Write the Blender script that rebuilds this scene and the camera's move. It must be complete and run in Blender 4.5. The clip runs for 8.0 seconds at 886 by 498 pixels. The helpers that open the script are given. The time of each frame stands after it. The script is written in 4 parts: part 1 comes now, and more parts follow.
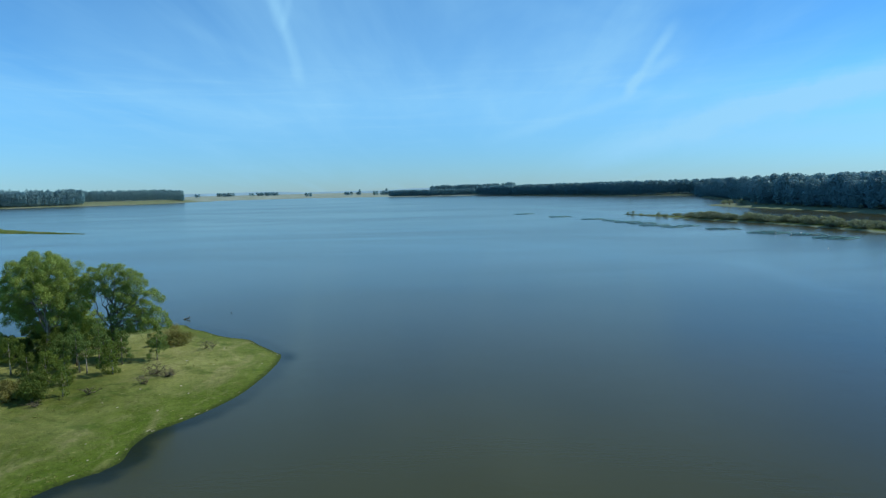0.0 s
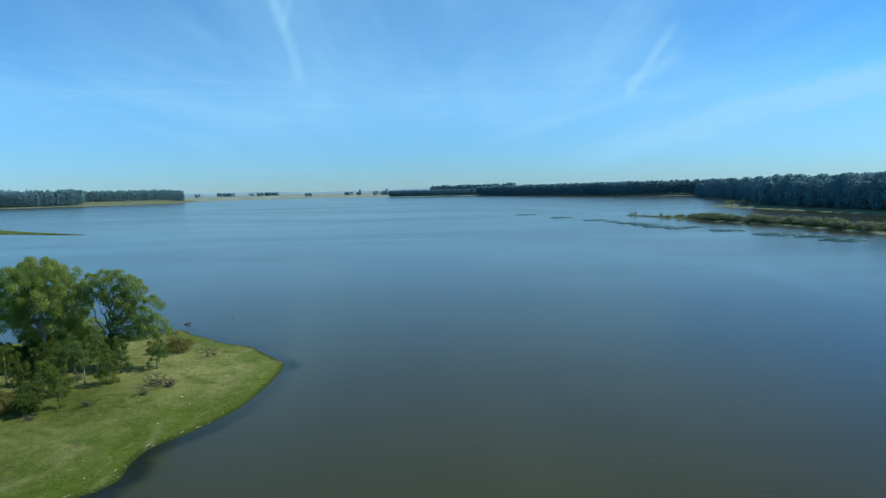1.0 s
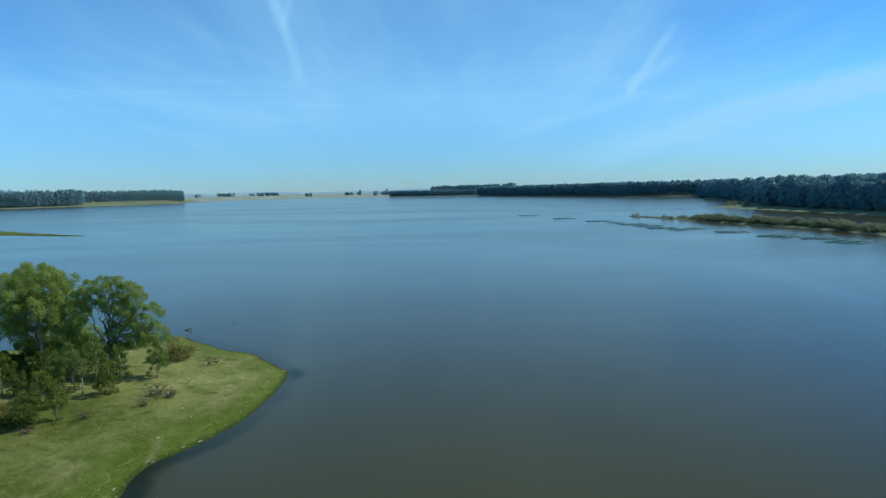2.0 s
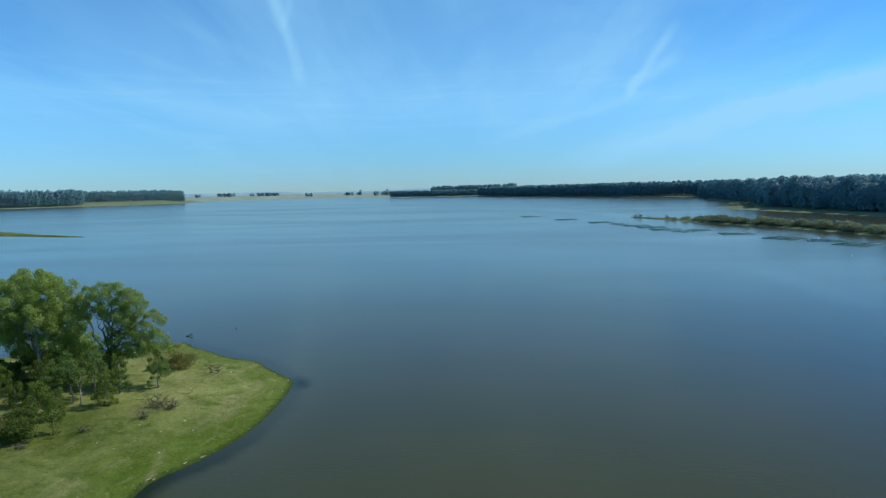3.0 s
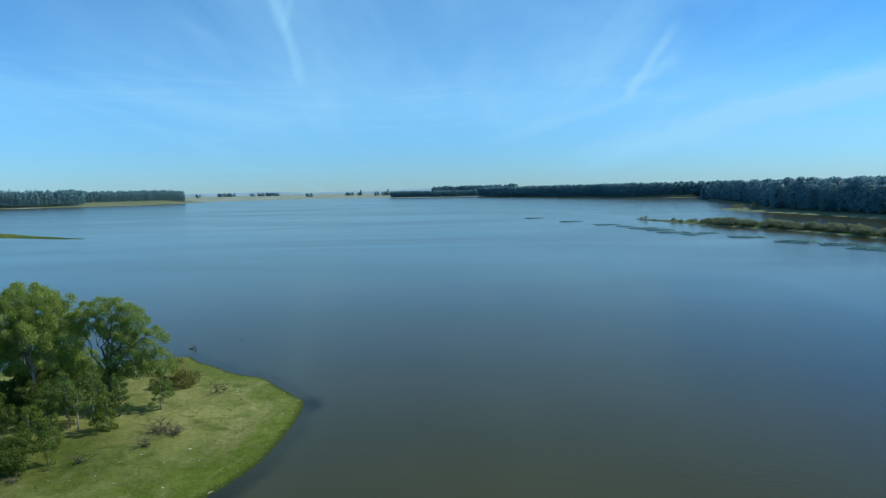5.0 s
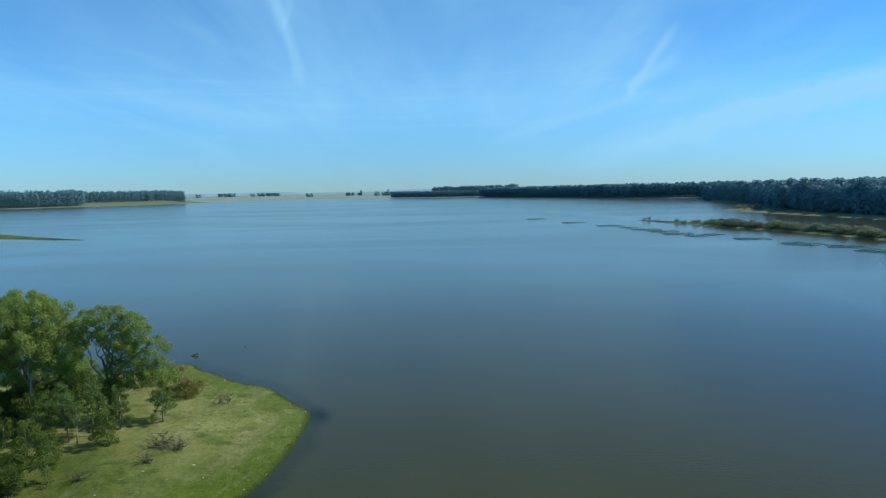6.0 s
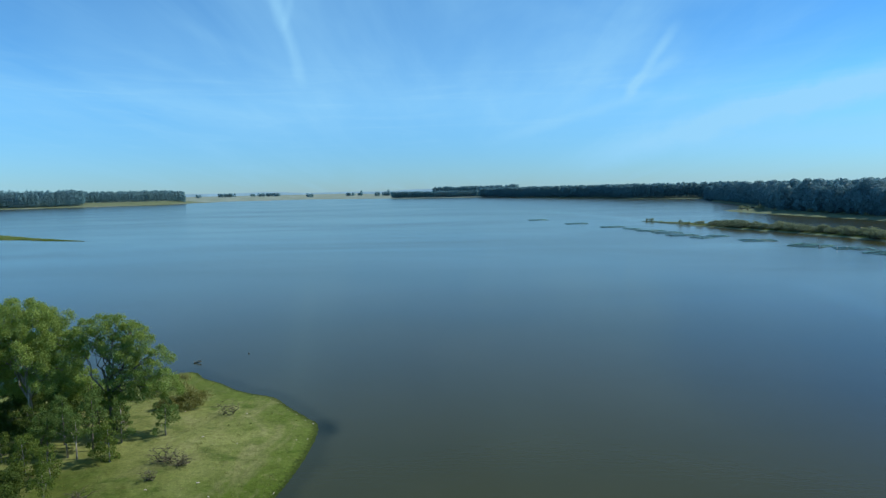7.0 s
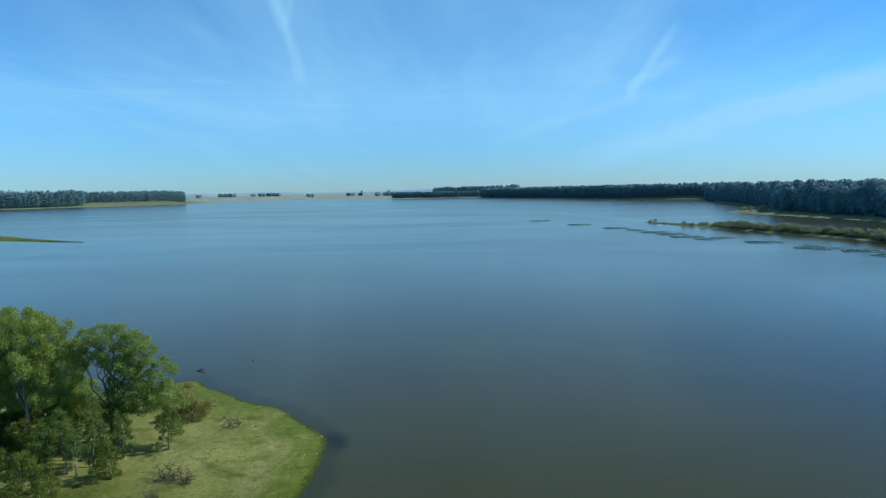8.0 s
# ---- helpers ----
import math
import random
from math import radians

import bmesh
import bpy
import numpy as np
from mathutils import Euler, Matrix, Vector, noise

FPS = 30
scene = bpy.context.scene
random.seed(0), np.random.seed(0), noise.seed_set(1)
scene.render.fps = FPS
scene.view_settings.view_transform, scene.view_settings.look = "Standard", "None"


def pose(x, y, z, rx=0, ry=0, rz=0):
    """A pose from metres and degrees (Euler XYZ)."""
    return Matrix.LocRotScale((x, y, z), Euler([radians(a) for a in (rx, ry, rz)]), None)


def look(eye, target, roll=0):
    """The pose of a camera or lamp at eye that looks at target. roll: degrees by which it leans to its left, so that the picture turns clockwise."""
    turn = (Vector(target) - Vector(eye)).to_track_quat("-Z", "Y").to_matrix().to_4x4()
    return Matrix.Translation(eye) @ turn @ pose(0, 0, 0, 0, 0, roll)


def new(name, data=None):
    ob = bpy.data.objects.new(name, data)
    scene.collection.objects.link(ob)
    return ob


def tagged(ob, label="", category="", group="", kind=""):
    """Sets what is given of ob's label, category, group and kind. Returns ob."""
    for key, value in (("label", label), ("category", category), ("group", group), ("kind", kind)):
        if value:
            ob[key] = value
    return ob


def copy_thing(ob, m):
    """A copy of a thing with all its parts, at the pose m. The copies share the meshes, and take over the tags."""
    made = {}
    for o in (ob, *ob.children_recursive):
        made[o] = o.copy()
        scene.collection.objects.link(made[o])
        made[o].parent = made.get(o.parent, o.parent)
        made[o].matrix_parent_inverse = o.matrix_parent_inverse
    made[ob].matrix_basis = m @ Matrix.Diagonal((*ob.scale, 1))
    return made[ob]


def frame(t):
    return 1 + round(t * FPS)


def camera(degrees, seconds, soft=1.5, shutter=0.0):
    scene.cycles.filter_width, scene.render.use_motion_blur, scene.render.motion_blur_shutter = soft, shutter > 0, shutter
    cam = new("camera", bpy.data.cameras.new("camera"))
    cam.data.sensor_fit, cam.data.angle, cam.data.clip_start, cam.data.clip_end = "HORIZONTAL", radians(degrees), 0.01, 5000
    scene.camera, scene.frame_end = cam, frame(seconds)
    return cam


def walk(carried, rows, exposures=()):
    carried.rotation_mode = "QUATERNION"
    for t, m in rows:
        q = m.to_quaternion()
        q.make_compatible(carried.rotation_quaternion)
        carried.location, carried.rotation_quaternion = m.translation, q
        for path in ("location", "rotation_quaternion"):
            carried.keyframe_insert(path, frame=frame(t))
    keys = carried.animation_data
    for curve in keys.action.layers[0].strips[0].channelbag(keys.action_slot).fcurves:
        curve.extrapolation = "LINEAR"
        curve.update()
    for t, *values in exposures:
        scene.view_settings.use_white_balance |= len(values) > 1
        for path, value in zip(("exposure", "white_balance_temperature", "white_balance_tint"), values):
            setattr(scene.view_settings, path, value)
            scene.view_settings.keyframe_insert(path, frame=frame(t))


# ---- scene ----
cam = camera(73.7, 8.0, 1.3)
PATH = [
    (0, (-0.086, -0.284, 17.825), (-2.110, 99.184, 7.771), -1.36),
    (0.5, (-0.498, 0.576, 18.030), (-2.527, 100.044, 7.983), -1.34),
    (1, (-0.921, 1.442, 18.234), (-2.956, 100.910, 8.196), -1.33),
    (1.5, (-1.357, 2.314, 18.438), (-3.397, 101.782, 8.408), -1.32),
    (3, (-2.737, 4.966, 19.051), (-4.792, 104.435, 9.045), -1.28),
    (3.5, (-3.221, 5.862, 19.256), (-5.280, 105.332, 9.258), -1.26),
    (4, (-3.717, 6.765, 19.460), (-5.781, 106.234, 9.470), -1.25),
    (4.5, (-4.225, 7.673, 19.665), (-6.294, 107.143, 9.683), -1.23),
    (6, (-5.820, 10.435, 20.279), (-7.905, 109.905, 10.321), -1.19),
    (6.5, (-6.376, 11.367, 20.483), (-8.466, 110.838, 10.534), -1.18),
    (7, (-6.944, 12.306, 20.688), (-9.039, 111.776, 10.747), -1.17),
    (7.5, (-7.523, 13.251, 20.893), (-9.623, 112.721, 10.960), -1.15),
    (8, (-8.115, 14.202, 21.098), (-10.220, 113.672, 11.173), -1.14),
]
walk(cam, [(t, look(eye, target, roll)) for t, eye, target, roll in PATH])

# ---- world, sun, exposure ----
SUN_UP, SUN_AZ = 44.0, 84.0          # degrees above the horizon, degrees clockwise from +y
scene.view_settings.exposure = 0.0

world = bpy.data.worlds.new("sky")
scene.world = world
world.use_nodes = True


class Nodes:
    """Short-hand for wiring a node tree."""

    def __init__(self, tree):
        self.tree = tree

    def add(self, kind):
        return self.tree.nodes.new(kind)

    def field(self, name):
        n = self.add("ShaderNodeAttribute")
        n.attribute_name = name
        return n.outputs["Fac"]

    def wire(self, socket, value):
        if isinstance(value, bpy.types.NodeSocket):
            self.tree.links.new(value, socket)
        else:
            socket.default_value = value

    def math(self, op, a, b=0.0, c=0.0, clamp=False):
        n = self.add("ShaderNodeMath")
        n.operation, n.use_clamp = op, clamp
        for socket, value in zip(n.inputs, (a, b, c)):
            self.wire(socket, value)
        return n.outputs[0]

    def smooth(self, x, lo, hi):
        n = self.add("ShaderNodeMapRange")
        n.interpolation_type = "SMOOTHSTEP"
        self.wire(n.inputs[0], x)
        n.inputs[1].default_value, n.inputs[2].default_value = lo, hi
        return n.outputs[0]

    def noise(self, vector, scale, detail=4.0, rough=0.55, warp=0.0):
        n = self.add("ShaderNodeTexNoise")
        self.wire(n.inputs["Vector"], vector)
        n.inputs["Scale"].default_value, n.inputs["Detail"].default_value = scale, detail
        n.inputs["Roughness"].default_value, n.inputs["Distortion"].default_value = rough, warp
        return n.outputs[0]

    def mix(self, f, a, b, blend="MIX"):
        n = self.add("ShaderNodeMix")
        n.data_type, n.blend_type = "RGBA", blend
        self.wire(n.inputs[0], f)
        self.wire(n.inputs[6], a)
        self.wire(n.inputs[7], b)
        return n.outputs[2]

    def stretch(self, vector, scale, turn=0.0):
        n = self.add("ShaderNodeMapping")
        self.wire(n.inputs[0], vector)
        n.inputs["Rotation"].default_value = (0, 0, radians(turn))
        n.inputs["Scale"].default_value = scale
        return n.outputs[0]


def rgb(r, g, b):
    return (r, g, b, 1.0)


def build_sky():
    k = Nodes(world.node_tree)
    back = world.node_tree.nodes["Background"]
    sky = k.add("ShaderNodeTexSky")
    sky.sky_type, sky.sun_disc = "NISHITA", False
    sky.sun_elevation, sky.sun_rotation = radians(SUN_UP), radians(SUN_AZ)
    sky.air_density, sky.dust_density, sky.ozone_density = 1.0, 0.0, 3.0
    d = k.add("ShaderNodeTexCoord").outputs["Generated"]
    xyz = k.add("ShaderNodeSeparateXYZ")
    k.wire(xyz.inputs[0], d)
    x, y, z = xyz.outputs
    # the blue deepens with height
    ramp = k.add("ShaderNodeValToRGB")
    k.wire(ramp.inputs[0], z)
    steps = ramp.color_ramp.elements
    while len(steps) < len(SKY_TINT):
        steps.new(0.5)
    for step, (height, colour) in zip(steps, SKY_TINT):
        step.position, step.color = height, rgb(*colour)
    tint = k.mix(1.0, ramp.outputs[0], rgb(2, 2, 2), "MULTIPLY")
    colour = k.mix(1.0, sky.outputs[0], tint, "MULTIPLY")
    # thin cirrus, in a layer seen in perspective
    high = k.math("ADD", k.math("MAXIMUM", z, 0.0), 0.12)
    lay = k.add("ShaderNodeCombineXYZ")
    k.wire(lay.inputs[0], k.math("DIVIDE", x, high))
    k.wire(lay.inputs[1], k.math("DIVIDE", y, high))
    veil = k.noise(k.stretch(lay.outputs[0], (1.0, 0.42, 1.0), 24), 0.9, 5, 0.55, 0.6)
    wisp = k.noise(k.stretch(lay.outputs[0], (1.9, 0.35, 1.0), -38), 0.9, 7, 0.62, 0.5)
    veil = k.math("MULTIPLY", k.smooth(veil, 0.36, 0.75), k.smooth(z, 0.02, 0.16))
    cloud = k.math("ADD", k.math("MULTIPLY", veil, 0.34), k.math("MULTIPLY", k.smooth(wisp, 0.42, 0.80), 0.22))
    # a broad thin sheet of cirrostratus north of the lake, fraying out to both sides to imitate lens vignetting
    bearing = k.math("ABSOLUTE", k.math("DIVIDE", x, k.math("MAXIMUM", y, 0.05)))
    ragged = k.math("ADD", bearing, k.math("MULTIPLY", k.math("SUBTRACT", k.noise(k.stretch(lay.outputs[0], (0.5, 0.25, 1.0), 12), 1.3, 5, 0.6, 0.5), 0.5), 0.5))
    sheet = k.math("MULTIPLY", k.math("SUBTRACT", 1.0, k.smooth(ragged, 0.05, 0.72)), k.math("MULTIPLY", k.smooth(z, 0.05, 0.14), k.smooth(y, 0.0, 0.4)))
    cloud = k.math("ADD", cloud, k.math("MULTIPLY", sheet, 0.30))
    band = k.noise(k.stretch(d, (2.2, 2.2, 26.0)), 2.4, 5, 0.6, 0.7)
    cloud = k.math("ADD", cloud, k.math("MULTIPLY", k.math("MULTIPLY", k.smooth(band, 0.45, 0.85), k.math("SUBTRACT", k.smooth(z, 0.03, 0.10), k.smooth(z, 0.13, 0.24))), 0.24))
    # old vapour trails: lines in the tangent plane ahead
    ahead = k.math("MAXIMUM", y, 0.05)
    u, v = k.math("DIVIDE", x, ahead), k.math("DIVIDE", z, ahead)
    front = k.smooth(y, 0.1, 0.3)
    fray = k.noise(k.stretch(d, (1, 1, 1)), 22.0, 5, 0.6, 0.4)
    for (ua, va, ub, vb, wide, much) in TRAILS:
        long = math.hypot(ub - ua, vb - va)
        cu, cv = (ub - ua) / long, (vb - va) / long
        du, dv = k.math("SUBTRACT", u, ua), k.math("SUBTRACT", v, va)
        along = k.math("ADD", k.math("MULTIPLY", du, cu), k.math("MULTIPLY", dv, cv))
        side = k.math("ABSOLUTE", k.math("SUBTRACT", k.math("MULTIPLY", du, cv), k.math("MULTIPLY", dv, cu)))
        side = k.math("ADD", side, k.math("MULTIPLY", k.math("SUBTRACT", fray, 0.5), wide * 0.9))
        body = k.math("SUBTRACT", 1.0, k.smooth(side, 0.0, wide))
        ends = k.math("MULTIPLY", k.smooth(along, -0.02, long * 0.35), k.math("SUBTRACT", 1.0, k.smooth(along, long * 0.9, long * 1.1)))
        streak = k.math("MULTIPLY", k.math("MULTIPLY", body, ends), k.math("MULTIPLY", front, much))
        cloud = k.math("ADD", cloud, streak)
    cloud = k.math("MINIMUM", cloud, 0.85)
    colour = k.mix(cloud, colour, rgb(*CLOUD))
    k.wire(back.inputs[0], colour)
    back.inputs[1].default_value = SKY_POWER


# half the tint of the sky, by the sine of the height above the horizon
SKY_TINT = ((0.0, (0.195, 0.35, 0.57)), (0.06, (0.235, 0.45, 0.67)), (0.14, (0.275, 0.57, 0.78)), (0.32, (0.145, 0.46, 0.72)), (0.50, (0.21, 0.38, 0.43)))
CLOUD, SKY_POWER = (3.2, 6.7, 9.7), 0.10
# from, to (right, up, per metre ahead), half width, strength
TRAILS = (
    (-0.304, 0.37, -0.249, 0.184, 0.016, 0.24),
    (-0.250, 0.36, -0.275, 0.27, 0.010, 0.10),
    (0.368, 0.262, 0.286, 0.145, 0.012, 0.34),
    (0.372, 0.210, 0.286, 0.158, 0.016, 0.28),
    (0.14, 0.030, 0.95, 0.225, 0.036, 0.80),
    (0.36, 0.120, 0.95, 0.185, 0.020, 0.30),
    (0.20, 0.050, 0.95, 0.110, 0.030, 0.30),
    (0.05, 0.075, 0.32, 0.150, 0.014, 0.25),
    (-0.62, 0.27, -0.30, 0.150, 0.014, 0.06),
    (-0.50, 0.31, -0.26, 0.190, 0.016, 0.06),
    (-0.70, 0.20, -0.30, 0.120, 0.024, 0.16),
)
build_sky()

sun = bpy.data.lights.new("sun", "SUN")
sun.energy, sun.angle, sun.color = 4.2, radians(0.55), (1.0, 0.95, 0.86)
way_up = Vector((math.cos(radians(SUN_UP)) * math.sin(radians(SUN_AZ)), math.cos(radians(SUN_UP)) * math.cos(radians(SUN_AZ)), math.sin(radians(SUN_UP))))
new("sun", sun).matrix_world = look(tuple(way_up * 100), (0, 0, 0))


# ---- materials ----
def material(name, rough=0.8):
    m = bpy.data.materials.new(name)
    m.use_nodes = True
    k = Nodes(m.node_tree)
    b = m.node_tree.nodes["Principled BSDF"]
    b.inputs["Roughness"].default_value = rough
    return m, k, b


def place(k):
    return k.add("ShaderNodeNewGeometry").outputs["Position"]


def leaf_material(name, dark, light, glow=0.48, passing=(1.1, 1.15, 0.6)):
    """Foliage: each leaf its own tone, some light passing through."""
    m, k, b = material(name, 0.6)
    isle = k.add("ShaderNodeNewGeometry").outputs["Random Per Island"]
    own = k.add("ShaderNodeObjectInfo").outputs["Random"]
    patch = k.smooth(k.noise(place(k), 1.1, 3), 0.35, 0.65)
    f = k.math("ADD", k.math("MULTIPLY", isle, 0.5), k.math("ADD", k.math("MULTIPLY", patch, 0.35), k.math("MULTIPLY", own, 0.15)))
    colour = k.mix(f, rgb(*dark), rgb(*light))
    k.wire(b.inputs["Base Color"], colour)
    b.inputs["Specular IOR Level"].default_value = 0.25
    thin = k.add("ShaderNodeBsdfTranslucent")
    k.wire(thin.inputs[0], k.mix(1.0, colour, rgb(*passing), "MULTIPLY"))
    join = k.add("ShaderNodeMixShader")
    join.inputs[0].default_value = glow
    k.tree.links.new(b.outputs[0], join.inputs[1])
    k.tree.links.new(thin.outputs[0], join.inputs[2])
    k.tree.links.new(join.outputs[0], k.tree.nodes["Material Output"].inputs[0])
    return m


def bark_material(name, dark, light):
    m, k, b = material(name, 0.85)
    p = place(k)
    f = k.smooth(k.noise(k.stretch(p, (4, 4, 0.7)), 2.0, 5), 0.35, 0.65)
    k.wire(b.inputs["Base Color"], k.mix(f, rgb(*dark), rgb(*light)))
    bump = k.add("ShaderNodeBump")
    bump.inputs["Strength"].default_value, bump.inputs["Distance"].default_value = 0.5, 0.02
    k.wire(bump.inputs["Height"], k.noise(k.stretch(p, (9, 9, 2)), 3.0, 5))
    k.wire(b.inputs["Normal"], bump.outputs[0])
    return m


def plain_material(name, colour, rough=0.6, metal=0.0, vary=0.35, scale=3.0):
    """Paint, plastic, stone: a colour with stains and wear at two scales."""
    m, k, b = material(name, rough)
    p = place(k)
    f = k.math("ADD", k.math("MULTIPLY", k.noise(p, scale, 5), 0.6), k.math("MULTIPLY", k.noise(p, scale * 7, 3), 0.4))
    low = tuple(c * (1 - vary) for c in colour)
    high = tuple(min(1.0, c * (1 + vary)) for c in colour)
    k.wire(b.inputs["Base Color"], k.mix(k.smooth(f, 0.3, 0.7), rgb(*low), rgb(*high)))
    b.inputs["Metallic"].default_value = metal
    return m


def ground_material():
    """Grazed grass by the near shore, dry grass greyed with painted haze on the far plain, sand and mud at the water's
    edge.
    """
    m, k, b = material("grass_ground", 0.95)
    b.inputs["Specular IOR Level"].default_value = 0.1
    p = place(k)
    shore = k.field("shore")
    far = k.field("dry")
    big = k.smooth(k.noise(p, 0.11, 4, 0.6, 0.5), 0.34, 0.66)
    mid = k.smooth(k.noise(p, 0.55, 6, 0.65, 0.4), 0.32, 0.7)
    fine = k.noise(p, 4.5, 6, 0.75)
    grain = k.noise(p, 26.0, 3, 0.7)
    fresh, dull, straw = rgb(0.043, 0.077, 0.008), rgb(0.072, 0.095, 0.015), rgb(0.236, 0.258, 0.088)
    # lush along the water's edge, drier on the crown of the ground
    lush = k.math("SUBTRACT", 1.0, k.smooth(k.math("ADD", shore, k.math("MULTIPLY", k.math("SUBTRACT", mid, 0.5), 4.0)), 1.0, 8.5))
    near = k.mix(k.math("MULTIPLY", mid, 1.0), dull, fresh)
    split = k.add("ShaderNodeSeparateXYZ")
    k.wire(split.inputs[0], p)
    parched = k.math("ADD", k.math("MULTIPLY", big, 0.46), k.math("MULTIPLY", k.math("SUBTRACT", k.smooth(split.outputs[1], 44.0, 66.0), k.smooth(split.outputs[1], 90.0, 120.0)), 0.53))
    near = k.mix(parched, near, straw)
    near = k.mix(k.math("MULTIPLY", lush, 0.72), near, rgb(0.058, 0.104, 0.008))
    worn = k.smooth(k.noise(k.stretch(p, (1, 0.45, 1), 30), 0.33, 6, 0.65, 0.8), 0.48, 0.72)
    near = k.mix(k.math("MULTIPLY", worn, 0.36), near, rgb(0.27, 0.25, 0.13))
    rank = k.smooth(k.noise(k.stretch(p, (0.6, 1.3, 1), 20), 0.42, 5, 0.6, 0.9), 0.54, 0.70)
    near = k.mix(k.math("MULTIPLY", rank, 0.55), near, rgb(0.040, 0.082, 0.010))
    # far dry grass, its colour paled and greyed to imitate haze
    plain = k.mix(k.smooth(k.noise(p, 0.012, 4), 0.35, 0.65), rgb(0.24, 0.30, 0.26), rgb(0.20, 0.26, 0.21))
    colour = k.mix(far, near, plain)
    level = k.math("ADD", shore, k.math("MULTIPLY", k.math("SUBTRACT", k.noise(p, 0.5, 4), 0.5), 1.6))
    for d0, half, much in ((1.7, 0.22, 0.20), (4.4, 0.55, 0.24)):
        line = k.math("SUBTRACT", 1.0, k.smooth(k.math("ABSOLUTE", k.math("SUBTRACT", level, d0)), 0.0, half))
        colour = k.mix(k.math("MULTIPLY", k.math("MULTIPLY", line, k.smooth(mid, 0.25, 0.75)), k.math("MULTIPLY", k.math("SUBTRACT", 1.0, far), much)), colour, rgb(0.31, 0.29, 0.15))
    fleck = k.smooth(k.noise(p, 2.2, 3, 0.8), 0.58, 0.72)
    colour = k.mix(k.math("MULTIPLY", fleck, 0.30), colour, rgb(0.30, 0.28, 0.14))
    # sandy strand on the far shores, dark wet rim on the near one
    sandy = k.field("sandy")
    strand = k.math("MULTIPLY", sandy, k.math("SUBTRACT", 1.0, k.smooth(shore, 1.5, 4.5)))
    colour = k.mix(strand, colour, rgb(0.40, 0.39, 0.33))
    wet = k.math("SUBTRACT", 1.0, k.smooth(k.math("ADD", shore, k.math("MULTIPLY", k.math("SUBTRACT", fine, 0.5), 1.4)), 0.05, 0.85))
    wet = k.math("MULTIPLY", wet, k.math("SUBTRACT", 1.0, far))
    colour = k.mix(k.math("MULTIPLY", wet, 0.85), colour, rgb(0.026, 0.042, 0.008))
    blot = k.smooth(k.noise(p, 1.4, 4, 0.7, 0.3), 0.3, 0.7)
    tone = k.math("ADD", -0.33, k.math("ADD", k.math("MULTIPLY", fine, 1.3), k.math("ADD", k.math("MULTIPLY", grain, 1.0), k.math("MULTIPLY", blot, 0.30))))
    shade = k.add("ShaderNodeCombineColor")
    for s in shade.inputs[:3]:
        k.wire(s, tone)
    k.wire(b.inputs["Base Color"], k.mix(1.0, colour, shade.outputs[0], "MULTIPLY"))
    bump = k.add("ShaderNodeBump")
    bump.inputs["Strength"].default_value, bump.inputs["Distance"].default_value = 0.6, 0.06
    k.wire(bump.inputs["Height"], k.math("ADD", fine, k.math("MULTIPLY", grain, 0.5)))
    k.wire(b.inputs["Normal"], bump.outputs[0])
    return m


def water_material():
    """Turbid lake water with wind-roughened patches and weed beds below the near bank."""
    m, k, b = material("lake_water", 0.15)
    p = place(k)
    shore = k.field("shore")
    cloudy = k.smooth(k.noise(p, 0.02, 4), 0.3, 0.7)
    body = k.mix(cloudy, rgb(*WATER_A), rgb(*WATER_B))
    ragged = k.math("ADD", shore, k.math("MULTIPLY", k.math("SUBTRACT", k.noise(p, 0.28, 5, 0.6), 0.5), 3.0))
    weed = k.math("MULTIPLY", k.smooth(ragged, -2.3, -0.6), k.field("weedy"))
    body = k.mix(k.math("MULTIPLY", weed, 0.85), body, rgb(0.013, 0.021, 0.014))
    k.wire(b.inputs["Base Color"], body)
    k.wire(b.inputs["Specular IOR Level"], k.math("SUBTRACT", 0.5, k.math("MULTIPLY", weed, 0.30)))
    wind = k.noise(k.stretch(p, (0.5, 1.5, 1), 32), 0.010, 5, 0.6, 0.8)
    gust = k.noise(k.stretch(p, (0.5, 1.4, 1), -14), 0.025, 4, 0.6, 0.5)
    wind = k.math("ADD", k.math("MULTIPLY", k.smooth(wind, 0.35, 0.65), 0.7), k.math("MULTIPLY", gust, 0.3))
    calm = k.field("calm")
    rough = k.math("ADD", 0.135, k.math("MULTIPLY", wind, 0.07))
    k.wire(b.inputs["Roughness"], k.math("MULTIPLY", rough, k.math("SUBTRACT", 1.0, k.math("MULTIPLY", calm, 0.45))))
    b.inputs["IOR"].default_value = 1.33
    ripple = k.add("ShaderNodeBump")
    ripple.inputs["Strength"].default_value, ripple.inputs["Distance"].default_value = 0.20, 0.05
    k.wire(ripple.inputs["Height"], k.math("ADD", k.noise(k.stretch(p, (0.55, 1.3, 1), 15), 1.7, 4), k.math("MULTIPLY", k.noise(p, 0.35, 3), 1.2)))
    k.wire(b.inputs["Normal"], ripple.outputs[0])
    return m


WATER_A, WATER_B = (0.035, 0.038, 0.011), (0.048, 0.049, 0.015)
GROUND, WATER = ground_material(), water_material()
LEAF_BIG = leaf_material("gum_leaves", (0.155, 0.235, 0.060), (0.330, 0.420, 0.118))
LEAF_OLIVE = leaf_material("olive_leaves", (0.070, 0.118, 0.020), (0.180, 0.245, 0.048))
LEAF_BLUE = leaf_material("bluish_leaves", (0.082, 0.146, 0.040), (0.190, 0.275, 0.080))
LEAF_DARK = leaf_material("dark_leaves", (0.050, 0.088, 0.016), (0.130, 0.185, 0.038))
LEAF_BROWN = leaf_material("brown_twigs", (0.120, 0.128, 0.034), (0.250, 0.250, 0.085), 0.45)
